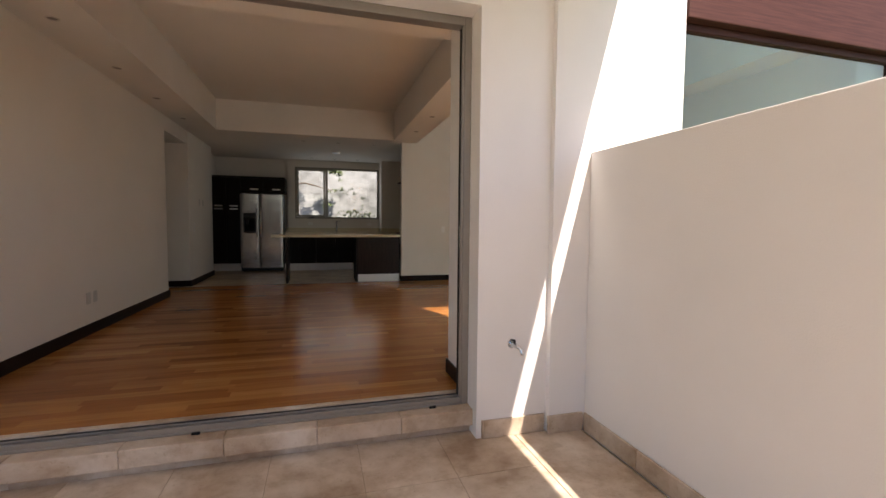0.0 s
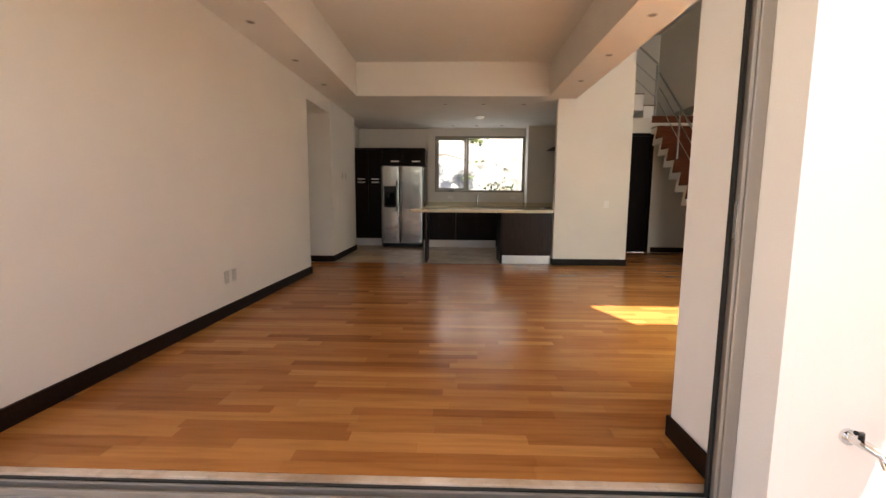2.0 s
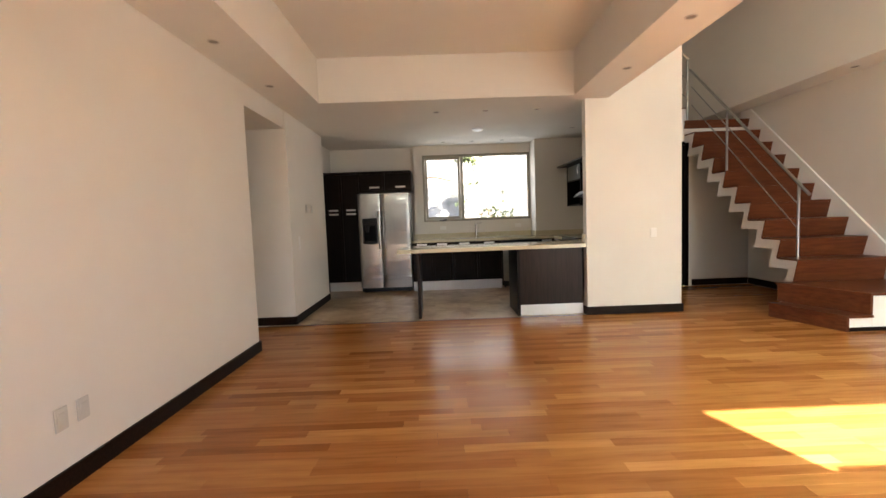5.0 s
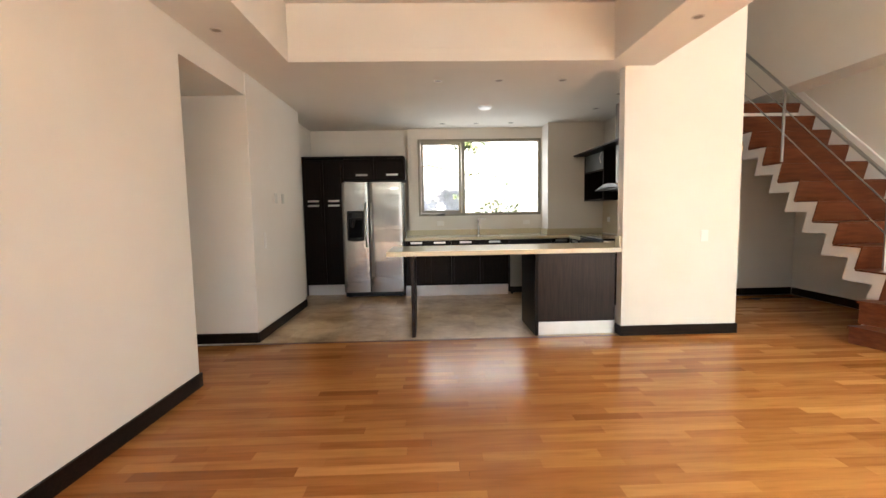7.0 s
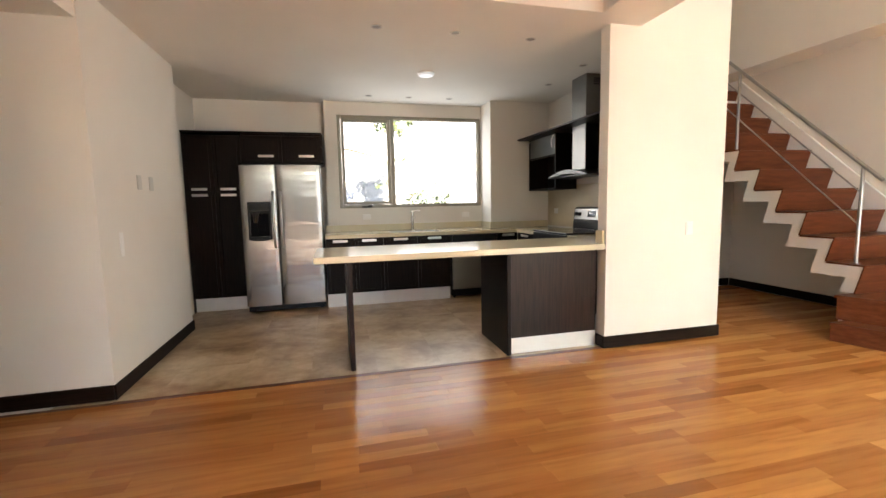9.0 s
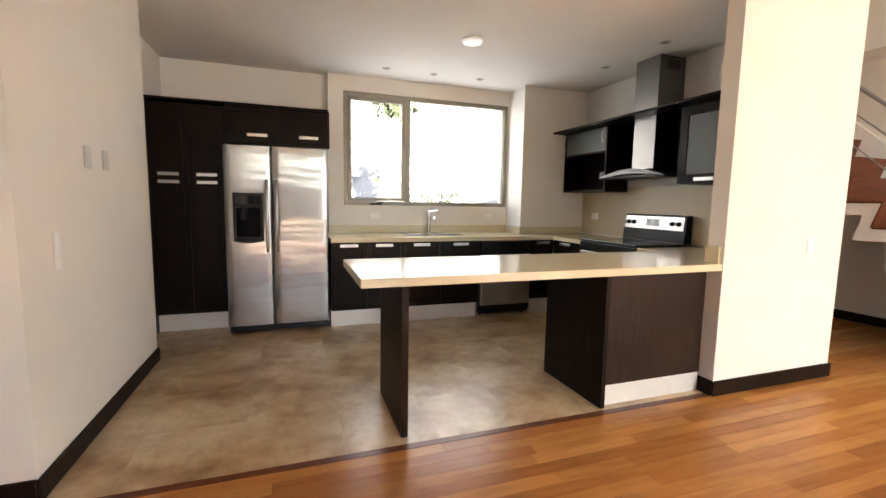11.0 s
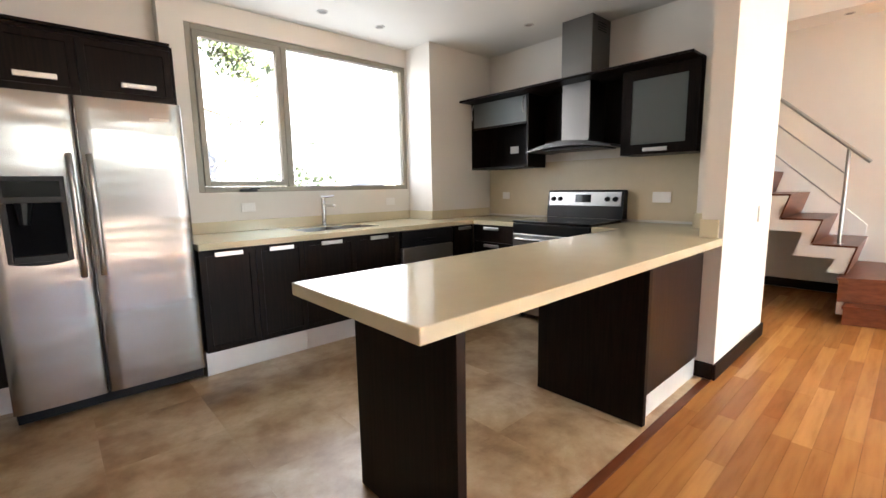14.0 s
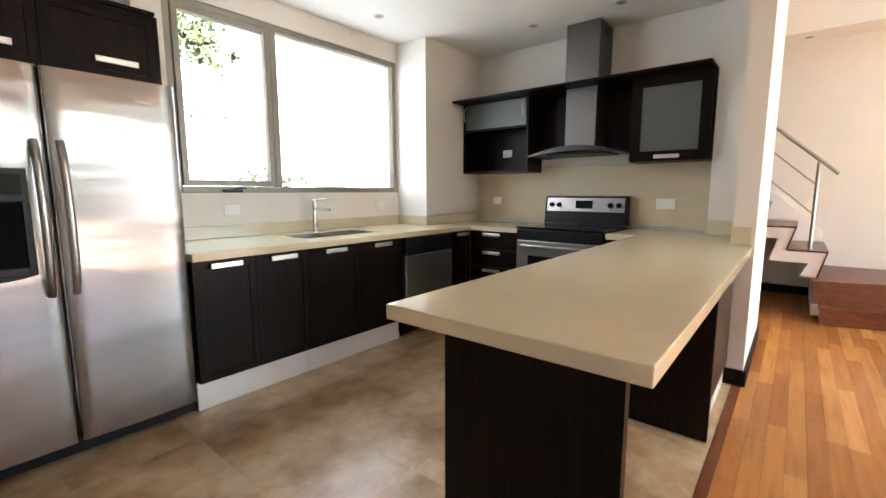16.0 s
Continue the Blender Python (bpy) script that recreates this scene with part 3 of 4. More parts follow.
# ---- kitchen cabinets ----
def handle(parent, x0, x1, z, y, turned=False):
    """A flat satin bar with two feet. turned: on a face that looks along -x, at x = y, from y = x0 to x1."""
    bm = bmesh.new()
    if turned:
        box(bm, y - 0.030, y - 0.020, x0, x1, z - 0.015, z + 0.015, 0.003)
        for e in (x0 + 0.02, x1 - 0.03):
            box(bm, y - 0.0205, y, e, e + 0.01, z - 0.006, z + 0.006)
    else:
        box(bm, x0, x1, y - 0.030, y - 0.020, z - 0.015, z + 0.015, 0.003)
        for e in (x0 + 0.02, x1 - 0.03):
            box(bm, e, e + 0.01, y - 0.0205, y, z - 0.006, z + 0.006)
    return part("handle", bm, SATIN, parent, "flat satin metal handle")


def shaker(bm, x0, x1, y, z0, z1, rail=0.055):
    """A framed door leaf whose face looks along -y, with a sunk panel."""
    box(bm, x0, x1, y, y + 0.02, z0, z1)
    bm.faces.ensure_lookup_table()
    front = min(bm.faces, key=lambda q: q.calc_center_median().y)
    bmesh.ops.inset_individual(bm, faces=[front], thickness=rail, depth=0.0)
    bmesh.ops.inset_individual(bm, faces=[front], thickness=0.003, depth=-0.005)
    return bm


def ring_x(x0, x1, y0, y1, z0, z1, w):
    """A one-piece frame, w wide, that lies across x."""
    bm = bmesh.new()
    loops = []
    for x in (x0, x1):
        for d in (0, w):
            loops.append([bm.verts.new((x, a, c)) for a, c in ((y0 + d, z0 + d), (y1 - d, z0 + d), (y1 - d, z1 - d), (y0 + d, z1 - d))])
    for a, c in ((0, 1), (1, 3), (3, 2), (2, 0)):
        for k in range(4):
            bm.faces.new((loops[a][k], loops[a][(k + 1) % 4], loops[c][(k + 1) % 4], loops[c][k]))
    bmesh.ops.recalc_face_normals(bm, faces=bm.faces)
    return bm


YT = 11.66
tall = thing("tall_cabinet", -2.15, 12.0, 0, "tall espresso wood pantry cupboard with four doors", "cabinet")
part("body", solid(-2.462, -1.838, YT + 0.021, TOPY - 0.002, 0.17, 2.12), ESPRESSO, tall)
part("side_panel", solid(-2.469, -2.4625, YT - 0.0, TOPY - 0.002, 0.002, 2.145), ESPRESSO, tall)
part("plinth", solid(-2.46, -1.84, YT + 0.06, YT + 0.075, 0.002, 0.169), TOE, tall, "pale metal plinth")
for a, c in ((-2.460, -2.152), (-2.148, -1.840)):
    for z0, z1, zh in ((0.175, 1.448, 1.415), (1.452, 2.118, 1.485)):
        d = part("door", shaker(bmesh.new(), a, c, YT, z0, z1), ESPRESSO, tall)
        m = (a + c) / 2
        handle(d, m - 0.085, m + 0.085, zh, YT)
over = thing("overhead_cabinet", -1.37, 12.0, 1.79, "espresso wood cupboard above the refrigerator", "cabinet")
part("body", solid(-1.836, -0.902, YT + 0.021, TOPY - 0.002, 1.79, 2.12), ESPRESSO, over)
part("top_board", solid(-2.469, -0.900, YT - 0.02, TOPY - 0.002, 2.1455, 2.163), ESPRESSO, over)
for a, c in ((-1.835, -1.371), (-1.367, -0.903)):
    d = part("door", shaker(bmesh.new(), a, c, YT, 1.793, 2.118), ESPRESSO, over)
    m = (a + c) / 2 + 0.05
    handle(d, m - 0.09, m + 0.09, 1.875, YT)
part("top_rail", solid(-1.836, -0.902, YT, TOPY - 0.002, 2.1205, 2.145), ESPRESSO, over)
part("gable", solid(-0.9015, -0.885, YT, TOPY - 0.125, 1.79, 2.145), ESPRESSO, over)

# refrigerator
fr = thing("refrigerator", -1.375, 11.75, 0, "side by side stainless steel refrigerator with ice dispenser", "refrigerator")
FXA, FXB, FXM, FY = -1.828, -0.922, -1.428, 11.40
part("body", solid(FXA + 0.004, FXB - 0.004, FY + 0.075, 12.10, 0.03, 1.745, 0.006), plain("dark grey cabinet steel", (0.10, 0.10, 0.10), 0.5, 0.4), fr)
part("grille", solid(FXA + 0.01, FXB - 0.01, FY + 0.05, FY + 0.0745, 0.02, 0.085), BLACK, fr, "black floor grille")
for k in range(4):
    part("foot", tube(bmesh.new(), [(FXA + 0.06 if k % 2 else FXB - 0.06, FY + 0.12 if k < 2 else 12.02, z) for z in (0.0, 0.0295)], 0.02, 10), BLACK, fr)


def fridge_door(a, c):
    """A door with a gently rounded front and soft edges."""
    pts = [(a, FY + 0.07), (a, FY + 0.014), (a + 0.006, FY + 0.006)]
    for k in range(9):
        s = k / 8
        pts.append((a + 0.014 + (c - a - 0.028) * s, FY - 0.006 * math.sin(math.pi * s)))
    pts += [(c - 0.006, FY + 0.006), (c, FY + 0.014), (c, FY + 0.07)]
    bm = prism(pts, "z", 0.09, 1.748)
    return bm


left = part("freezer_door", fridge_door(FXA, FXM - 0.004), FRIDGE_STEEL, fr, "brushed steel freezer door", smooth=True)
right = part("fridge_door", fridge_door(FXM + 0.004, FXB), FRIDGE_STEEL, fr, "brushed steel refrigerator door", smooth=True)
for d, x in ((left, FXM - 0.042), (right, FXM + 0.042)):
    pts = []
    for k in range(13):
        s = k / 12
        pts.append((x, FY - 0.012 - 0.058 * math.sin(math.pi * s) ** 0.45, 0.785 + 0.655 * s))
    part("handle", tube(bmesh.new(), pts, 0.0155, 12), STEEL, d, "curved steel bar handle", smooth=True)
dx0, dx1, dz0, dz1 = -1.758, -1.502, 0.885, 1.325
disp = part("dispenser", solid(dx0, dx1, FY - 0.016, FY - 0.004, 1.19, dz1, 0.004), BLACK, left, "black ice and water dispenser")
for a in (dx0, dx1 - 0.025):
    part("dispenser_side", solid(a, a + 0.025, FY - 0.016, FY - 0.004, dz0, 1.1895, 0.003), BLACK, left)
part("drip_tray", solid(dx0 + 0.0252, dx1 - 0.0252, FY - 0.02, FY - 0.004, dz0, dz0 + 0.035, 0.003), BLACK, left)
# Flat dark sheet in place of the recess; its shade is in the colour.
part("dispenser_niche", solid(dx0 + 0.0252, dx1 - 0.0252, FY - 0.008, FY - 0.005, dz0 + 0.0352, 1.1895), NICHE, left)
part("apron", prism([(dx0, dz0 - 0.0005)] + [(dx0 + (dx1 - dx0) * k / 8, dz0 - 0.001 - 0.018 * math.sin(math.pi * k / 8)) for k in range(9)] + [(dx1, dz0 - 0.0005)], "y", FY - 0.018, FY - 0.005), BLACK, left, "bowed black lower edge")
for x in (dx0 + 0.085, dx0 + 0.165):
    part("paddle", prism([(x - 0.022, 0.965), (x + 0.022, 0.965), (x + 0.016, 1.10), (x - 0.016, 1.10)], "y", FY - 0.0135, FY - 0.0085), NICHE, left, "dark plastic dispenser paddle")
part("spout", tube(bmesh.new(), [((dx0 + dx1) / 2 - 0.04, FY - 0.02, 1.189), ((dx0 + dx1) / 2 - 0.045, FY - 0.024, 1.08)], [0.035, 0.02], 10), BLACK, left)
part("display", solid(dx0 + 0.02, dx1 - 0.02, FY - 0.019, FY - 0.0165, 1.22, 1.30), GLASSTOP, left, "dark glossy control display")
part("badge", solid(FXB - 0.17, FXB - 0.07, FY - 0.008, FY - 0.004, 1.645, 1.658), CHROME, right, "small blank metal badge")

# base units under the window
YB = 11.405


def base_unit(x0, x1, doors, label):
    u = thing("base_cabinet", (x0 + x1) / 2, 11.75, 0, label, "cabinet", "base cabinets under the window")
    part("body", solid(x0 + 0.002, x1 - 0.002, YB + 0.021, YW - 0.002, 0.17, 0.858), ESPRESSO, u)
    part("plinth", solid(x0 + 0.001, x1 - 0.001, YB + 0.05, YB + 0.065, 0.002, 0.169), TOE, u, "pale metal plinth")
    w = (x1 - x0) / doors
    for k in range(doors):
        a, c = x0 + k * w + 0.002, x0 + (k + 1) * w - 0.002
        d = part("door", shaker(bmesh.new(), a, c, YB, 0.173, 0.855), ESPRESSO, u)
        handle(d, (a + c) / 2 - 0.088, (a + c) / 2 + 0.088, 0.826, YB)
    return u


base_unit(-0.905, -0.20, 2, "espresso base cabinet with two framed doors and metal handles")
base_unit(-0.20, 0.675, 2, "espresso sink cabinet with two framed doors and metal handles")
base_unit(1.34, 1.618, 1, "narrow espresso corner cabinet with one door")
dw = thing("dishwasher", 1.0, 11.7, 0, "built-in dishwasher with black panel and steel front", "dishwasher")
part("body", solid(0.68, 1.335, YB + 0.02, 12.0, 0.05, 0.855), BLACK, dw)
part("front", solid(0.70, 1.315, YB - 0.02, YB + 0.019, 0.13, 0.70, 0.006), STEEL, dw, "brushed steel front")
part("control_panel", solid(0.70, 1.315, YB - 0.022, YB + 0.019, 0.703, 0.85, 0.008), BLACK, dw, "black control panel")
part("latch", solid(0.93, 1.09, YB - 0.034, YB - 0.0225, 0.745, 0.775, 0.005), BLACK, dw)
part("kick_plate", solid(0.70, 1.315, YB + 0.03, YB + 0.045, 0.03, 0.128), BLACK, dw)
for k in range(4):
    part("foot", tube(bmesh.new(), [(0.74 if k % 2 else 1.28, YB + 0.08 if k < 2 else 11.95, z) for z in (0.0, 0.0495)], 0.015, 8), BLACK, dw)

# drawer unit and range against the side wall
XB = 1.625
du = thing("drawer_unit", 1.95, 11.12, 0, "espresso drawer unit with four metal handles", "cabinet")
part("body", solid(XB + 0.021, XS - 0.002, 10.885, 11.40, 0.17, 0.858), ESPRESSO, du)
part("plinth", solid(XB + 0.05, XB + 0.065, 10.885, 11.40, 0.002, 0.169), TOE, du, "pale metal plinth")
for k in range(4):
    z0 = 0.173 + k * 0.1715
    d = part("drawer_front", solid(XB, XB + 0.02, 10.89, 11.398, z0, z0 + 0.168, 0.003, 1), ESPRESSO, du)
    handle(d, 11.05, 11.24, z0 + 0.135, XB, True)
rg = thing("kitchen_range", 1.92, 10.48, 0, "freestanding range with black glass top and steel trim", "range")
RY0, RY1, RX = 10.093, 10.869, 1.60
part("body", solid(RX + 0.03, 2.235, RY0, RY1, 0.03, 0.90), BLACK, rg)
od = part("oven_door", solid(RX - 0.012, RX + 0.029, RY0 + 0.004, RY1 - 0.004, 0.20, 0.80, 0.006), STEEL, rg, "steel oven door")
part("oven_window", solid(RX - 0.0155, RX - 0.0125, RY0 + 0.12, RY1 - 0.12, 0.32, 0.67), GLASSTOP, od, "black glass oven window")
part("oven_handle", tube(bmesh.new(), [(RX - 0.013, RY0 + 0.06, 0.755), (RX - 0.05, RY0 + 0.07, 0.757), (RX - 0.055, (RY0 + RY1) / 2, 0.757), (RX - 0.05, RY1 - 0.07, 0.757), (RX - 0.013, RY1 - 0.06, 0.755)], 0.013), STEEL, od, "round steel handle", smooth=True)
part("front_trim", solid(RX - 0.010, RX + 0.029, RY0 + 0.002, RY1 - 0.002, 0.803, 0.895, 0.006), BLACK, rg)
part("storage_drawer", solid(RX - 0.010, RX + 0.029, RY0 + 0.004, RY1 - 0.004, 0.06, 0.196, 0.006), STEEL, rg)
ct = part("cooktop", solid(RX - 0.012, 2.13, RY0 - 0.002, RY1 + 0.002, 0.9005, 0.922, 0.006), GLASSTOP, rg, "black ceramic cooktop")
for x, y, r in ((1.74, 10.28, 0.1), (1.74, 10.68, 0.08), (1.98, 10.28, 0.075), (1.98, 10.68, 0.1)):
    bm = bmesh.new()
    bmesh.ops.create_circle(bm, cap_ends=True, radius=r, segments=28, matrix=Matrix.Translation((x, y, 0.9226)))
    part("burner_ring", bm, plain("grey burner print", (0.05, 0.05, 0.05), 0.15), ct)
part("guard", prism([(2.14, 0.9225), (2.235, 0.9225), (2.235, 1.183), (2.19, 1.183), (2.165, 1.161)], "y", RY0, RY1), BLACK, rg)
gp = part("control_panel", prism([(2.147, 1.040), (2.158, 1.040), (2.1715, 1.167), (2.161, 1.167)], "y", RY0 + 0.02, RY1 - 0.02), STEEL, rg, "steel control panel")
part("clock", prism([(2.147, 1.07), (2.156, 1.07), (2.1645, 1.142), (2.155, 1.142)], "y", 10.40, 10.56), GLASSTOP, gp, "black clock display")
for y in (10.165, 10.24, 10.725, 10.80):
    part("knob", tube(bmesh.new(), [(2.162, y, 1.103), (2.135, y, 1.10)], [0.024, 0.02], 14), BLACK, gp, smooth=True)
for k in range(4):
    part("foot", tube(bmesh.new(), [(1.68 if k % 2 else 2.18, RY0 + 0.06 if k < 2 else RY1 - 0.06, z) for z in (0.0, 0.0295)], 0.02, 8), BLACK, rg)
ec = thing("end_cabinet", 1.95, 9.75, 0, "espresso cabinet between range and peninsula", "cabinet")
part("body", solid(XB, XS - 0.002, 9.47, 10.085, 0.17, 0.858), ESPRESSO, ec)
part("plinth", solid(XB + 0.05, XS - 0.01, 9.48, 10.08, 0.002, 0.169), TOE, ec)

# worktops
Z0, Z1 = 0.859, 0.90
top1 = thing("window_worktop", 0.3, 11.75, Z0, "beige quartz worktop under the kitchen window", "worktop")
for a in ((-0.905, -0.08, 11.383, YW - 0.002), (-0.0799, 0.62, 11.383, 11.60), (-0.0799, 0.62, 11.95, YW - 0.002), (0.6201, 1.370, 11.383, YW - 0.002), (1.3701, XS - 0.002, 11.383, 11.748), (1.60, XS - 0.002, 10.876, 11.3829)):
    part("slab", solid(*a, Z0, Z1), QUARTZ, top1)
pw = prism([(-0.953, 9.122), (1.395, 9.122), (1.395, 9.245), (1.995, 9.245), (1.995, 9.465), (XS - 0.002, 9.465), (XS - 0.002, 10.086), (1.60, 10.086), (1.60, 9.862), (-0.953, 9.858)], "z", 0.853, 0.90)
bmesh.ops.bevel(pw, geom=list(pw.edges), offset=0.004, segments=2, affect="EDGES", profile=0.5)
top2 = tagged(new("peninsula_worktop", mesh_of("peninsula_worktop", pw, QUARTZ)), "thick beige quartz breakfast bar top with overhang", "worktop")
sp = thing("backsplash", 1.9, 11.0, 0.9, "beige quartz backsplash strips and panel", "backsplash")
part("strip", solid(-0.905, 1.353, YW - 0.018, YW - 0.002, 0.901, 0.99, 0.002, 1), QUARTZ, sp)
part("strip", solid(1.354, 1.370, 11.735, YW - 0.002, 0.901, 0.99, 0.002, 1), QUARTZ, sp)
part("strip", solid(1.354, XS - 0.019, 11.7325, 11.748, 0.901, 0.99, 0.002, 1), QUARTZ, sp)
part("panel", solid(XS - 0.018, XS - 0.002, 9.48, 11.732, 0.923, 1.47), HONED, sp)
part("strip", solid(1.379, 1.398, 9.142, 9.243, 0.901, 1.01, 0.002, 1), QUARTZ, sp)
part("strip", solid(1.98, 1.998, 9.245, 9.462, 0.901, 1.01, 0.002, 1), QUARTZ, sp)
part("strip", solid(1.98, XS - 0.019, 9.463, 9.479, 0.901, 1.01, 0.002, 1), QUARTZ, sp)

# sink and tap
sk = thing("sink", 0.27, 11.78, 0.7, "stainless undermount double bowl sink", "sink")
for a, c in ((-0.08, 0.262), (0.278, 0.62)):
    bm = bmesh.new()
    box(bm, a, a + 0.006, 11.60, 11.95, 0.72, 0.895)
    box(bm, c - 0.006, c, 11.60, 11.95, 0.72, 0.895)
    box(bm, a + 0.006, c - 0.006, 11.60, 11.606, 0.72, 0.895)
    box(bm, a + 0.006, c - 0.006, 11.944, 11.95, 0.72, 0.895)
    box(bm, a + 0.006, c - 0.006, 11.606, 11.944, 0.72, 0.726)
    bowl = part("bowl", bm, STEEL, sk)
    part("drain", tube(bmesh.new(), [((a + c) / 2, 11.78, 0.7262), ((a + c) / 2, 11.78, 0.73)], 0.04, 16), CHROME, bowl)
part("bridge", solid(0.2625, 0.2775, 11.60, 11.95, 0.72, 0.89), STEEL, sk)
fc = thing("kitchen_tap", 0.29, 12.03, 0.9, "tall chrome mixer tap with square spout", "tap")
part("body", tube(bmesh.new(), [(0.29, 12.03, 0.9005), (0.29, 12.03, 0.91), (0.29, 12.03, 0.911), (0.29, 12.03, 1.15)], [0.03, 0.03, 0.022, 0.020], 16), CHROME, fc, smooth=True)
part("spout", solid(0.279, 0.301, 11.82, 12.012, 1.075, 1.098, 0.004), CHROME, fc)
bm = solid(-0.02, 0.11, -0.010, 0.010, 0.0, 0.014, 0.004)
bm.transform(pose(0.29, 12.03, 1.152, 0, -6, 0))
part("lever", bm, CHROME, fc)

# peninsula
pn = thing("bar_cabinet", 0.95, 9.5, 0, "espresso wood peninsula cabinet with pale plinth", "cabinet")
part("body", solid(0.58, 1.383, 9.235, 9.83, 0.14, 0.852), ESPRESSO, pn)
part("front_panel", solid(0.576, 1.370, 9.208, 9.2345, 0.14, 0.852, 0.002, 1), VENEER, pn, "smooth dark brown front panel")
part("side_panel", solid(0.540, 0.5755, 9.190, 9.832, 0.002, 0.852, 0.002, 1), ESPRESSO, pn)
part("plinth", solid(0.576, 1.38, 9.222, 9.2345, 0.002, 0.1395), TOE, pn, "pale metal plinth")
lg = thing("bar_support", -0.70, 9.5, 0, "espresso wood panel leg under the breakfast bar", "table leg")
part("panel", solid(-0.722, -0.685, 9.2371, 9.822, 0.002, 0.8525, 0.002, 1), ESPRESSO, lg)
part("edge_band", solid(-0.722, -0.685, 9.235, 9.237, 0.002, 0.8525), VENEER, lg, "brown veneer edge band")

# wall cabinets and hood
XU = 1.95
ob_ = thing("open_wall_cabinet", 2.1, 11.35, 1.4, "open espresso wall cabinet with raised frosted flap", "cabinet")
part("side", solid(XU, XS - 0.02, 10.972, 10.992, 1.415, 2.115), ESPRESSO, ob_)
part("side", solid(XU, XS - 0.02, 11.71, 11.73, 1.415, 2.115), ESPRESSO, ob_)
part("bottom", solid(XU - 0.012, XS - 0.02, 10.9925, 11.7095, 1.415, 1.437), ESPRESSO, ob_)
part("back", solid(XS - 0.032, XS - 0.02, 10.9925, 11.7095, 1.4375, 2.115), ESPRESSO, ob_)
fl = part("flap", solid(XU + 0.004, XU + 0.012, 11.0, 11.70, 1.86, 2.108), FROST, ob_, "frosted glass flap")
part("flap_rail", solid(XU - 0.004, XU + 0.016, 10.995, 11.705, 1.838, 1.859, 0.003), ESPRESSO, fl)
for y in (11.012, 11.69):
    part("stay", tube(bmesh.new(), [(XU - 0.01, y, 2.10), (XU - 0.045, y, 2.03), (XU - 0.03, y, 1.94)], 0.007, 8), SATIN, ob_, "metal flap stay", smooth=True)
hb = thing("hood_surround", 2.2, 10.5, 1.6, "espresso back board behind the cooker hood", "panel")
part("back_board", solid(XS - 0.034, XS - 0.020, 10.045, 10.970, 1.56, 2.115), ESPRESSO, hb)
part("top_board", solid(1.775, 1.955, 9.472, 11.745, 2.117, 2.137, 0.003, 1), ESPRESSO, hb)
part("top_board", solid(1.9555, XS - 0.020, 9.472, 10.318, 2.117, 2.137), ESPRESSO, hb)
part("top_board", solid(1.9555, XS - 0.020, 10.626, 11.74, 2.117, 2.137), ESPRESSO, hb)
gc = thing("glass_wall_cabinet", 2.1, 9.75, 1.45, "espresso wall cabinet with a frosted glass door", "cabinet")
part("body", solid(XU + 0.021, XS - 0.020, 9.474, 10.042, 1.464, 2.115), ESPRESSO, gc)
bm = ring_x(XU, XU + 0.02, 9.474, 10.042, 1.464, 2.115, 0.079)
gd = part("door", bm, ESPRESSO, gc)
part("pane", solid(XU + 0.006, XU + 0.012, 9.5531, 9.9629, 1.5431, 2.0359), FROST, gd, "frosted glass pane")
handle(gd, 9.67, 9.85, 1.498, XU, True)

hd = thing("cooker_hood", 2.1, 10.47, 1.55, "stainless chimney hood with a curved canopy", "cooker hood")
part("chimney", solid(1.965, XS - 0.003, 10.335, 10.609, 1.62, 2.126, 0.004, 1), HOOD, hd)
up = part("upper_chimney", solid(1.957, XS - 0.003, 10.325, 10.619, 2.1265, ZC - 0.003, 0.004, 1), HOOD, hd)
for k in range(4):
    part("vent_slot", solid(2.05, 2.19, 10.3225, 10.3245, 2.54 + k * 0.02, 2.55 + k * 0.02), BLACK, up, "dark vent slot")
pts_hi, pts_lo = [], []
for k in range(17):
    s = k / 16
    y = 10.05 + 0.84 * s
    arc = math.sin(math.pi * s)
    pts_hi.append((y, 1.548 + 0.072 * arc))
    pts_lo.append((y, 1.538 + 0.035 * arc))
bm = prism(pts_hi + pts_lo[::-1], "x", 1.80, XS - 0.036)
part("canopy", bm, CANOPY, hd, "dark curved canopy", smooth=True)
part("filter", solid(1.86, 2.2, 10.2, 10.74, 1.545, 1.558), BLACK, hd, "dark grease filter")

# ---- stairs ----
st = thing("staircase", 4.1, 9.5, 0, "open flight of red brown wooden treads on a white zigzag slab", "staircase")
TX0, TX1 = 3.68, XR - 0.03
RISE, GO, SY, SZ, N, LEAN = 0.231, 0.252, 8.67, 0.65, 10, 0.06
XE = XR - 0.021
WHITEPAINT = plaster("bright white paint", (0.86, 0.84, 0.81), 0.6)
part("plinth", prism([(3.60, 7.975), (XE, 7.975), (XE, 8.70), (3.40, 8.70)], "z", 0.002, 0.045), SKIRT, st, "dark recessed plinth")
part("step_base", prism([(3.60, 7.965), (3.829, 7.965), (3.539, 8.70), (3.40, 8.70)], "z", 0.0455, 0.14), WHITEPAINT, st, "white painted step front")
part("tread", prism([(3.565, 7.95), (3.829, 7.95), (3.535, 8.71), (3.355, 8.71)], "z", 0.1405, 0.165), STAIRWOOD, st)
part("riser", prism([(3.572, 7.964), (3.5995, 7.964), (3.3995, 8.70), (3.362, 8.70)], "z", 0.003, 0.14), STAIRWOOD, st)
part("step_base", prism([(3.83, 7.962), (XE, 7.962), (XE, 8.76), (3.54, 8.76)], "z", 0.0455, 0.36), WHITEPAINT, st, "white painted step front")
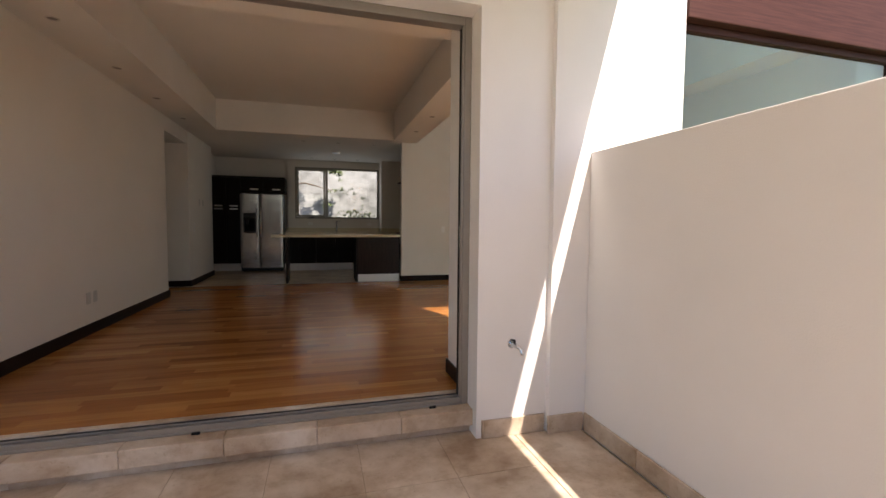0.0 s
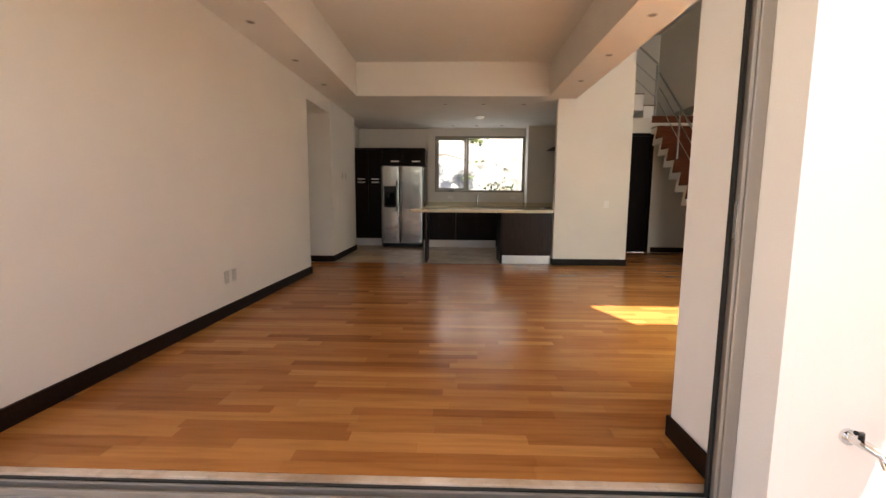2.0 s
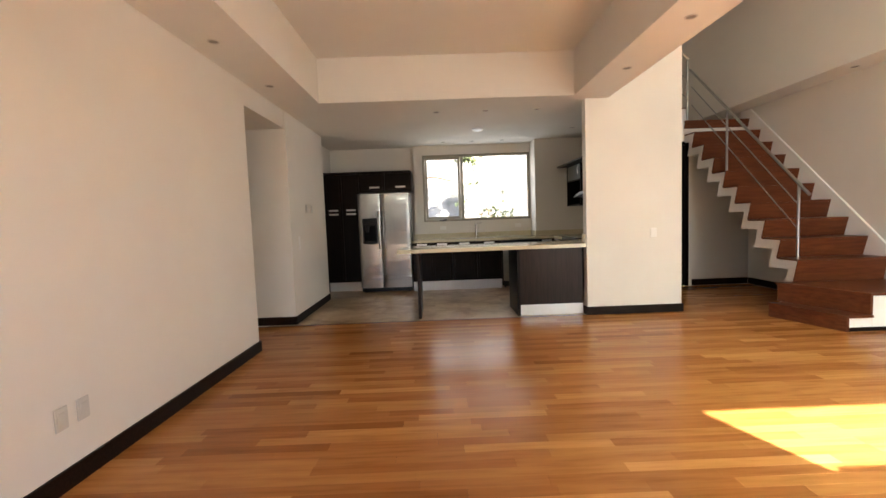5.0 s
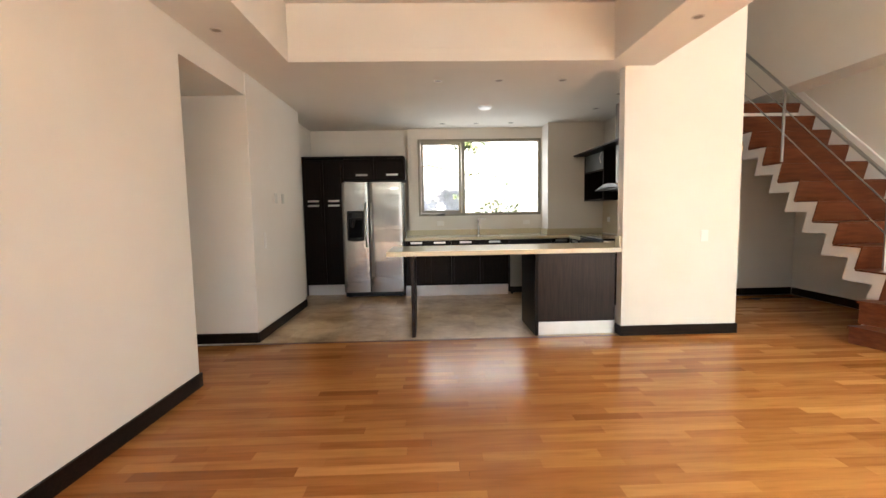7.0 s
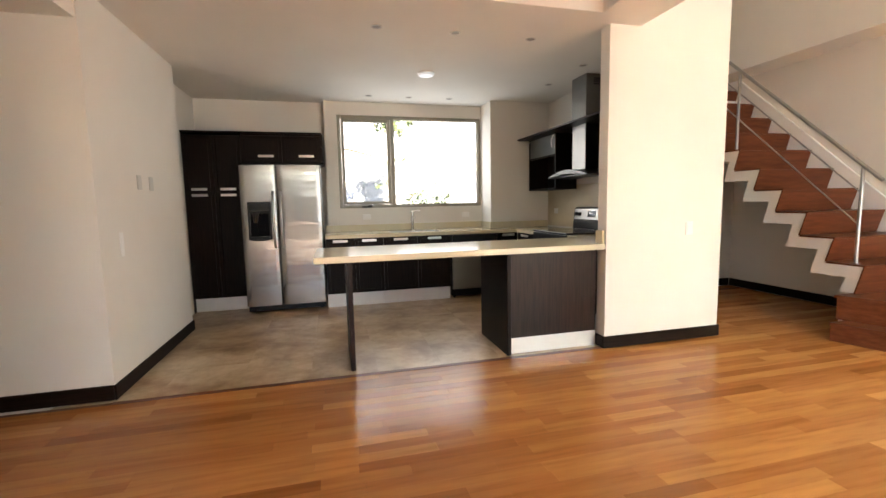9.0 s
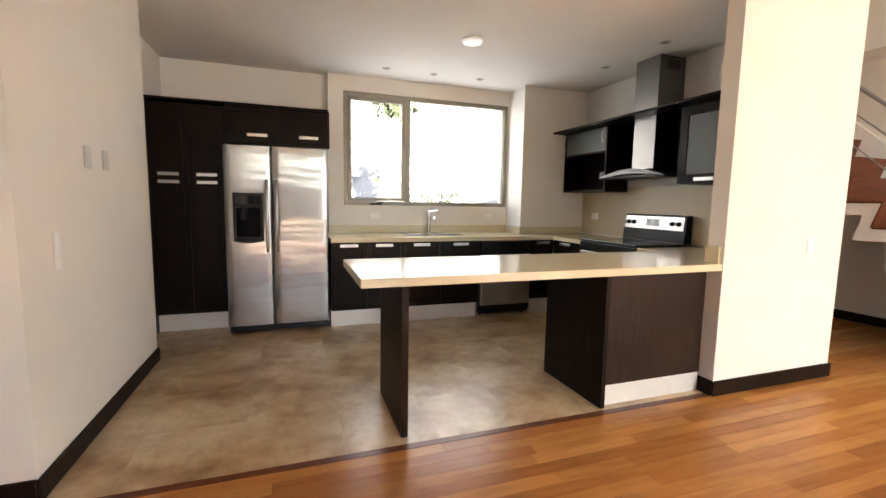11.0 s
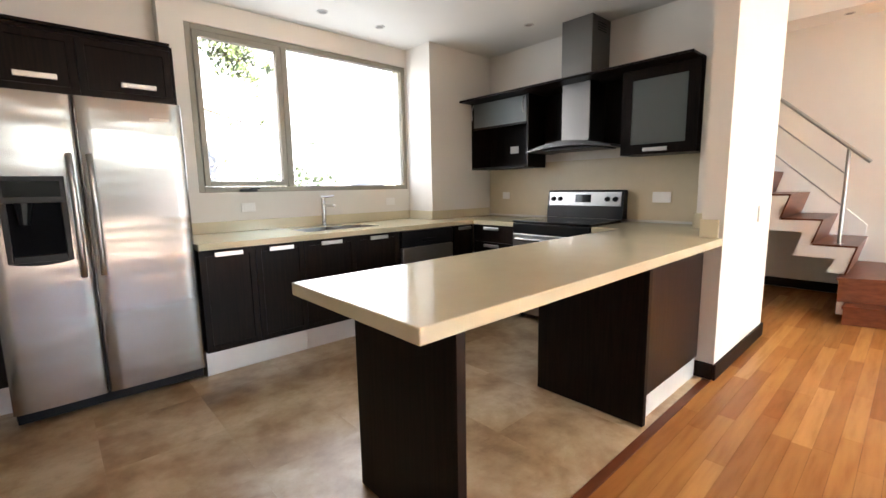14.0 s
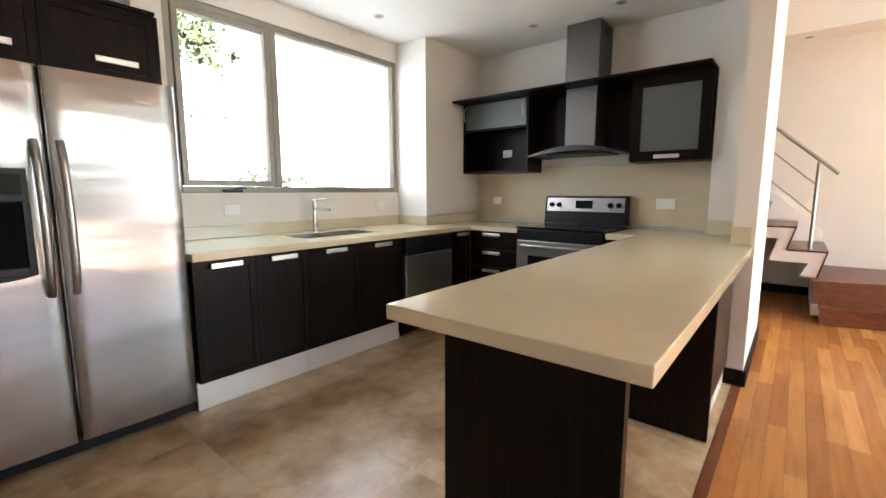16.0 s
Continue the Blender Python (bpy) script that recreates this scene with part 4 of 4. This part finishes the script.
part("tread", prism([(3.79, 7.945), (XE, 7.945), (XE, 8.775), (3.495, 8.775)], "z", 0.3605, 0.385), STAIRWOOD, st)
part("riser", prism([(3.802, 7.961), (3.8295, 7.961), (3.5395, 8.76), (3.508, 8.76)], "z", 0.166, 0.36), STAIRWOOD, st)
W, TH = 0.016, 0.125
top_y = 12.34
up_line, low_line = [], []
for k in range(N):
    y, z = SY + GO * k, SZ + RISE * k
    zl = z - RISE if k else 0.40
    up_line += [(y + LEAN + W, zl - W), (y + W, z - W)]
    low_line += [(y + LEAN + W + TH, (z - RISE - TH) if k else 0.39), (y + W + TH, z - TH)]
up_line += [(top_y, SZ + RISE * (N - 1) - W)]
low_line += [(top_y, SZ + RISE * (N - 1) - TH)]
up_line[0] = (up_line[0][0], 0.39)
part("zigzag_slab", prism(up_line + low_line[::-1], "x", TX0, TX1 - 0.001), WHITEPAINT, st, "white painted folded slab")
for k in range(N):
    y, z = SY + GO * k, SZ + RISE * k
    back = y + GO + LEAN + 0.002 if k < N - 1 else top_y
    part("tread", prism([(y, z), (back, z), (back, z - W + 0.0005), (y + 0.004, z - W + 0.0005)], "x", TX0 - 0.006, TX1), STAIRWOOD, st)
    zl = (z - RISE if k else 0.385) + 0.0005
    part("riser", prism([(y + 0.004, z - W), (y + W - 0.001, z - W), (y + LEAN + W - 0.001, zl), (y + LEAN, zl)], "x", TX0 - 0.006, TX1), STAIRWOOD, st)
part("wall_skirt", prism([(SY + 0.30, SZ - 0.1), (SY + 0.02, SZ - 0.1), (SY + 0.02, SZ + 0.12), (SY + GO * (N - 1), SZ + RISE * (N - 1) + 0.15), (SY + GO * (N - 1) + 0.2, SZ + RISE * (N - 1) + 0.15), (SY + GO * (N - 1) + 0.2, SZ + RISE * (N - 1) - 0.05)], "x", TX1 + 0.0005, XR - 0.001), WHITEPAINT, st, "white sloping wall skirt")
f2 = thing("upper_flight", 3.2, 11.5, 2.8, "second flight of wooden treads turning above the landing", "staircase")
for k in range(5):
    x1 = 3.76 - 0.25 * k
    z = SZ + RISE * (N - 1) + 0.22 * (k + 1)
    part("tread", solid(x1 - 0.262, x1, 10.99, 12.1, z - 0.02, z, 0.003, 1), STAIRWOOD, f2)
    part("step_block", solid(x1 - 0.25, x1 - 0.012, 10.985, 12.1, z - 0.33, z - 0.0205), WHITEPAINT, f2, "white painted slab")
setting("floor_landing", solid(XS + 0.31, TX0 - 0.02, 10.975, 12.35, 2.601, 2.70), WALL, "white landing slab", "landing")

rail = thing("stair_railing", 3.78, 9.5, 0.6, "slim stainless railing with two thin bars", "railing")


def on_slope(y, down=0.0):
    return (3.78, y, 1.528 + (y - 8.81) * 0.926 - down)


for y, k in ((8.81, 0), (10.075, 5)):
    zb = SZ + RISE * k
    p = part("post", tube(bmesh.new(), [(3.78, y, zb + 0.0005), (3.78, y, on_slope(y)[2] - 0.03), (3.78, y + 0.004, on_slope(y)[2] - 0.01)], [0.0155, 0.0155, 0.008], 14), STEEL, rail, smooth=True)
    part("base_plate", tube(bmesh.new(), [(3.78, y, zb + 0.0003), (3.78, y, zb + 0.008)], 0.035, 14), STEEL, p)
part("handrail", tube(bmesh.new(), [on_slope(8.66), on_slope(11.0)], 0.017, 14), STEEL, rail, smooth=True)
for down in (0.245, 0.53):
    part("bar", tube(bmesh.new(), [on_slope(8.81, down), on_slope(10.95, down)], 0.007, 8), STEEL, rail, smooth=True)
r2 = thing("landing_railing", 3.4, 10.95, 2.8, "slim stainless railing of the upper flight", "railing")
part("post", tube(bmesh.new(), [(3.72, 10.97, 2.7305), (3.72, 10.97, 3.70)], 0.019, 12), STEEL, r2, smooth=True)
for up in (0.3, 0.6, 0.95):
    part("handrail" if up > 0.9 else "bar", tube(bmesh.new(), [(3.72, 10.93, 2.76 + up), (2.62, 10.93, 2.76 + up + 0.92)], 0.02 if up > 0.9 else 0.007, 10), STEEL, r2, smooth=True)

d2 = thing("door_2", 3.3, 11.0, 0, "dark stained wooden door under the landing, closed", "door", kind="structure")
part("leaf", solid(2.86, 3.69, 11.0, 11.04, 0.0, 2.34), ESPRESSO, d2)
part("door_frame", solid(2.802, 2.858, 10.965, 11.10, 0.002, 2.398), ESPRESSO, d2)
part("door_frame", solid(3.692, 3.748, 10.965, 11.10, 0.002, 2.398), ESPRESSO, d2)
part("door_frame", solid(2.8585, 3.6915, 10.965, 11.10, 2.342, 2.398), ESPRESSO, d2)
part("door_handle", tube(bmesh.new(), [(2.93, 10.999, 1.0), (2.93, 10.95, 1.0), (3.05, 10.945, 1.0)], 0.01, 8), SATIN, d2, smooth=True)

# ---- switches, sockets, lamps ----
def plate(x, y, z, w, h, face, kind_, label, plastic=None):
    """A wall plate w wide with its rocker. face: the way it looks."""
    s = thing(kind_, x, y, z, label, kind_.replace("_", " "))
    d, i = 0.009, 0.003
    def slab(ww, hh, a, c, bev):
        if face == "x":
            return solid(x + a, x + c, y - ww / 2, y + ww / 2, z - hh / 2, z + hh / 2, bev, 1)
        if face == "-x":
            return solid(x - c, x - a, y - ww / 2, y + ww / 2, z - hh / 2, z + hh / 2, bev, 1)
        return solid(x - ww / 2, x + ww / 2, y - c, y - a, z - hh / 2, z + hh / 2, bev, 1)
    part("plate", slab(w, h, 0.0005, d, 0.003), plastic or WHITEPL, s)
    part("insert", slab(w * 0.6, h * 0.55, d + 0.0002, d + i, 0.001), plastic or WHITEPL, s)
    return s


for y in (5.86, 5.99):
    plate(XL - 0.027, y, 0.36, 0.075, 0.115, "x", "wall_socket", "pale grey wall socket above the skirting board", plastic=PALEGREY)
plate(XL + 0.01, 9.886, 1.475, 0.075, 0.115, "x", "light_switch", "pale grey light switch on the kitchen side wall", plastic=PALEGREY)
plate(XL + 0.01, 10.116, 1.475, 0.075, 0.115, "x", "light_switch", "pale grey light switch on the kitchen side wall", plastic=PALEGREY)
plate(XL + 0.01, 9.50, 1.02, 0.05, 0.17, "x", "intercom", "slim white wall intercom")
plate(2.23, 9.12, 1.005, 0.075, 0.115, "-y", "light_switch", "white light switch on the column")
plate(-0.34, YW, 1.095, 0.115, 0.075, "-y", "wall_socket", "white socket below the kitchen window")
plate(1.11, YW, 1.095, 0.115, 0.075, "-y", "wall_socket", "white socket below the kitchen window")
plate(XS - 0.018, 11.485, 1.13, 0.10, 0.075, "-x", "wall_socket", "white socket on the beige backsplash")
plate(XS - 0.018, 9.81, 1.118, 0.15, 0.09, "-x", "wall_socket", "white double socket on the beige backsplash")
plate(XS - 0.032, 11.36, 1.62, 0.11, 0.075, "-x", "wall_socket", "white socket inside the open wall cabinet")


def spot(x, y, ZC=ZC):
    s = thing("recessed_spot", x, y, ZC, "small recessed ceiling spot, switched off", "ceiling lamp", "recessed ceiling spots")
    bm = bmesh.new()
    n = 20
    ring = [[bm.verts.new((x + r * math.cos(2 * math.pi * k / n), y + r * math.sin(2 * math.pi * k / n), z)) for k in range(n)] for r, z in ((0.046, ZC - 0.0005), (0.044, ZC - 0.005), (0.036, ZC - 0.006), (0.031, ZC - 0.002))]
    for a, c in zip(ring, ring[1:]):
        for k in range(n):
            bm.faces.new((a[k], a[(k + 1) % n], c[(k + 1) % n], c[k]))
    part("trim_ring", bm, SPOTRING, s, smooth=True)
    part("socket", tube(bmesh.new(), [(x, y, ZC - 0.0006), (x, y, ZC - 0.0022)], 0.0315, 16), LAMPDARK, s)


for x, y in ((-2.075, 4.97), (-2.075, 6.07), (-2.075, 7.17), (-2.075, 8.26), (1.45, 4.9), (1.45, 5.96), (1.45, 7.01), (1.45, 8.07), (-0.405, 9.55), (0.24, 9.55), (0.92, 9.555), (-0.29, 11.745), (0.236, 11.75), (0.782, 11.735), (1.78, 10.11), (1.78, 10.85)):
    spot(x, y)
for y in (6.8, 7.9, 8.99):
    spot(4.57, y, 2.89)
cl = thing("ceiling_light", 0.236, 10.67, ZC, "round white flush ceiling light with a glowing diffuser", "ceiling lamp")
part("base", tube(bmesh.new(), [(0.236, 10.67, ZC - 0.0005), (0.236, 10.67, ZC - 0.015)], 0.092, 28), WHITEPL, cl, smooth=True)
part("diffuser", tube(bmesh.new(), [(0.236, 10.67, ZC - 0.0152), (0.236, 10.67, ZC - 0.03), (0.236, 10.67, ZC - 0.04)], [0.084, 0.076, 0.04], 28), DIFFUSER, cl, smooth=True)

# ---- floors, piece by piece ----
terr = setting("floor_terrace", solid(-6, 1.517, -3.0, 3.454, ZP - 0.0118, ZP - 0.004), plain("sand grout", (0.36, 0.29, 0.21), 0.9), "terrace of pale travertine tiles", "terrace")


def tile_mesh(name, w, h, mat, bevel=0.0008):
    bm = solid(-w / 2, w / 2, -h / 2, h / 2, -0.0035, 0.0, bevel, 1)
    return mesh_of(name, bm, mat)


TS = 0.485
tm = tile_mesh("tile", TS - 0.003, TS - 0.003, TRAVOUT)
for i in range(15):
    for j in range(13):
        x, y = 1.50 - TS * (i + 0.5) - 0.445, 3.452 - TS * (j + 0.5)
        if i == 14 or y < -2.8:
            continue
        o = new("tile", tm)
        o.parent, o.location = terr, (x, y, ZP)
tm2 = tile_mesh("tile", 0.442, TS - 0.003, TRAVOUT)
for j in range(12):
    o = new("tile", tm2)
    o.parent, o.location = terr, (1.502 - 0.2225, 3.452 - TS * (j + 0.5), ZP)

kf = setting("floor_kitchen", solid(-2.62, XS + 0.3, YK, 12.4, -0.06, -0.004), plain("beige grout", (0.40, 0.32, 0.22), 0.9), "kitchen floor of polished travertine tiles", "floor")
tk = tile_mesh("tile", 0.4995, 0.4995, TRAV, 0.0)
for i in range(10):
    for j in range(7):
        x, y = XL + 0.012 + 0.5 * (i + 0.5) - 0.25, YK + 0.003 + 0.5 * (j + 0.5)
        if x > 2.0 or y > 12.2:
            continue
        o = new("tile", tk)
        o.parent, o.location = kf, (x, y, 0.0)
setting("trim_floor_strip", solid(XL + 0.011, 1.384, YK - 0.046, YK + 0.002, -0.05, 0.0015, 0.002, 1), STAIRWOOD, "dark wooden strip between parquet and tile", "threshold")

fb = bmesh.new()
box(fb, XL - 0.10, XR, YF + 0.006, 8.05, -0.06, -0.0045)
box(fb, -5.0, XR, 8.0501, YK, -0.06, -0.0045)
box(fb, XS + 0.3, XR, YK + 0.0001, 11.0, -0.06, -0.0045)
wf = setting("floor_living", fb, plain("dark joint", (0.12, 0.05, 0.02), 0.9), "reddish hardwood parquet floor laid in strips", "floor")
PW = (YK - 0.046 - YF - 0.006) / 70
rnd = random.Random(4)
LENGTHS = (0.42, 0.62, 0.82, 1.05)
plank_meshes = {}
for L in LENGTHS:
    plank_meshes[L] = mesh_of("plank", solid(-L / 2 + 0.0004, L / 2 - 0.0004, -PW / 2 + 0.0002, PW / 2 - 0.0002, -0.004, 0.0), PARQUET)
verts, faces, picked = [], [], 0
y = YF + 0.006 + PW / 2
while y < 10.95:
    x_end = XR - 0.018
    x = XL + 0.002 - rnd.random() * 0.5 if y < 8.05 else -4.9
    if y > YK - 0.03:
        x = XS + 0.33
    while x < x_end:
        L = rnd.choice(LENGTHS)
        a, c = (max(x, XL - 0.07) if y < 8.05 else x), x + L
        c = min(c, x_end)
        cx = (a + c) / 2
        track = -0.35 - 0.25 * max(0, y - 5)
        if picked < 300 and c - a > L - 1e-6 and abs(cx - track) < 1.55 and y < 8.6 and a > XL:
            o = new("plank", plank_meshes[L])
            o.parent, o.location = wf, (cx, y, 0.0)
            picked += 1
        elif c - a > 0.03:
            n = len(verts)
            e, g = 0.0002, PW / 2 - 0.0002
            verts += [(a + e, y - g, -0.004), (c - e, y - g, -0.004), (c - e, y + g, -0.004), (a + e, y + g, -0.004),
                      (a + e + 0.0, y - g + 0.0, 0), (c - e - 0.0004, y - g + 0.0004, 0), (c - e - 0.0004, y + g - 0.0004, 0), (a + e + 0.0004, y + g - 0.0004, 0)]
            faces += [(n + 4, n + 5, n + 6, n + 7)] + [(n + k, n + (k + 1) % 4, n + 4 + (k + 1) % 4, n + 4 + k) for k in range(4)]
        x += L
    y += PW
me = bpy.data.meshes.new("planks")
me.from_pydata(verts, [], faces)
me.materials.append(PARQUET)
o = new("planks", me)
o.parent = wf
o["kind"] = "stuff"
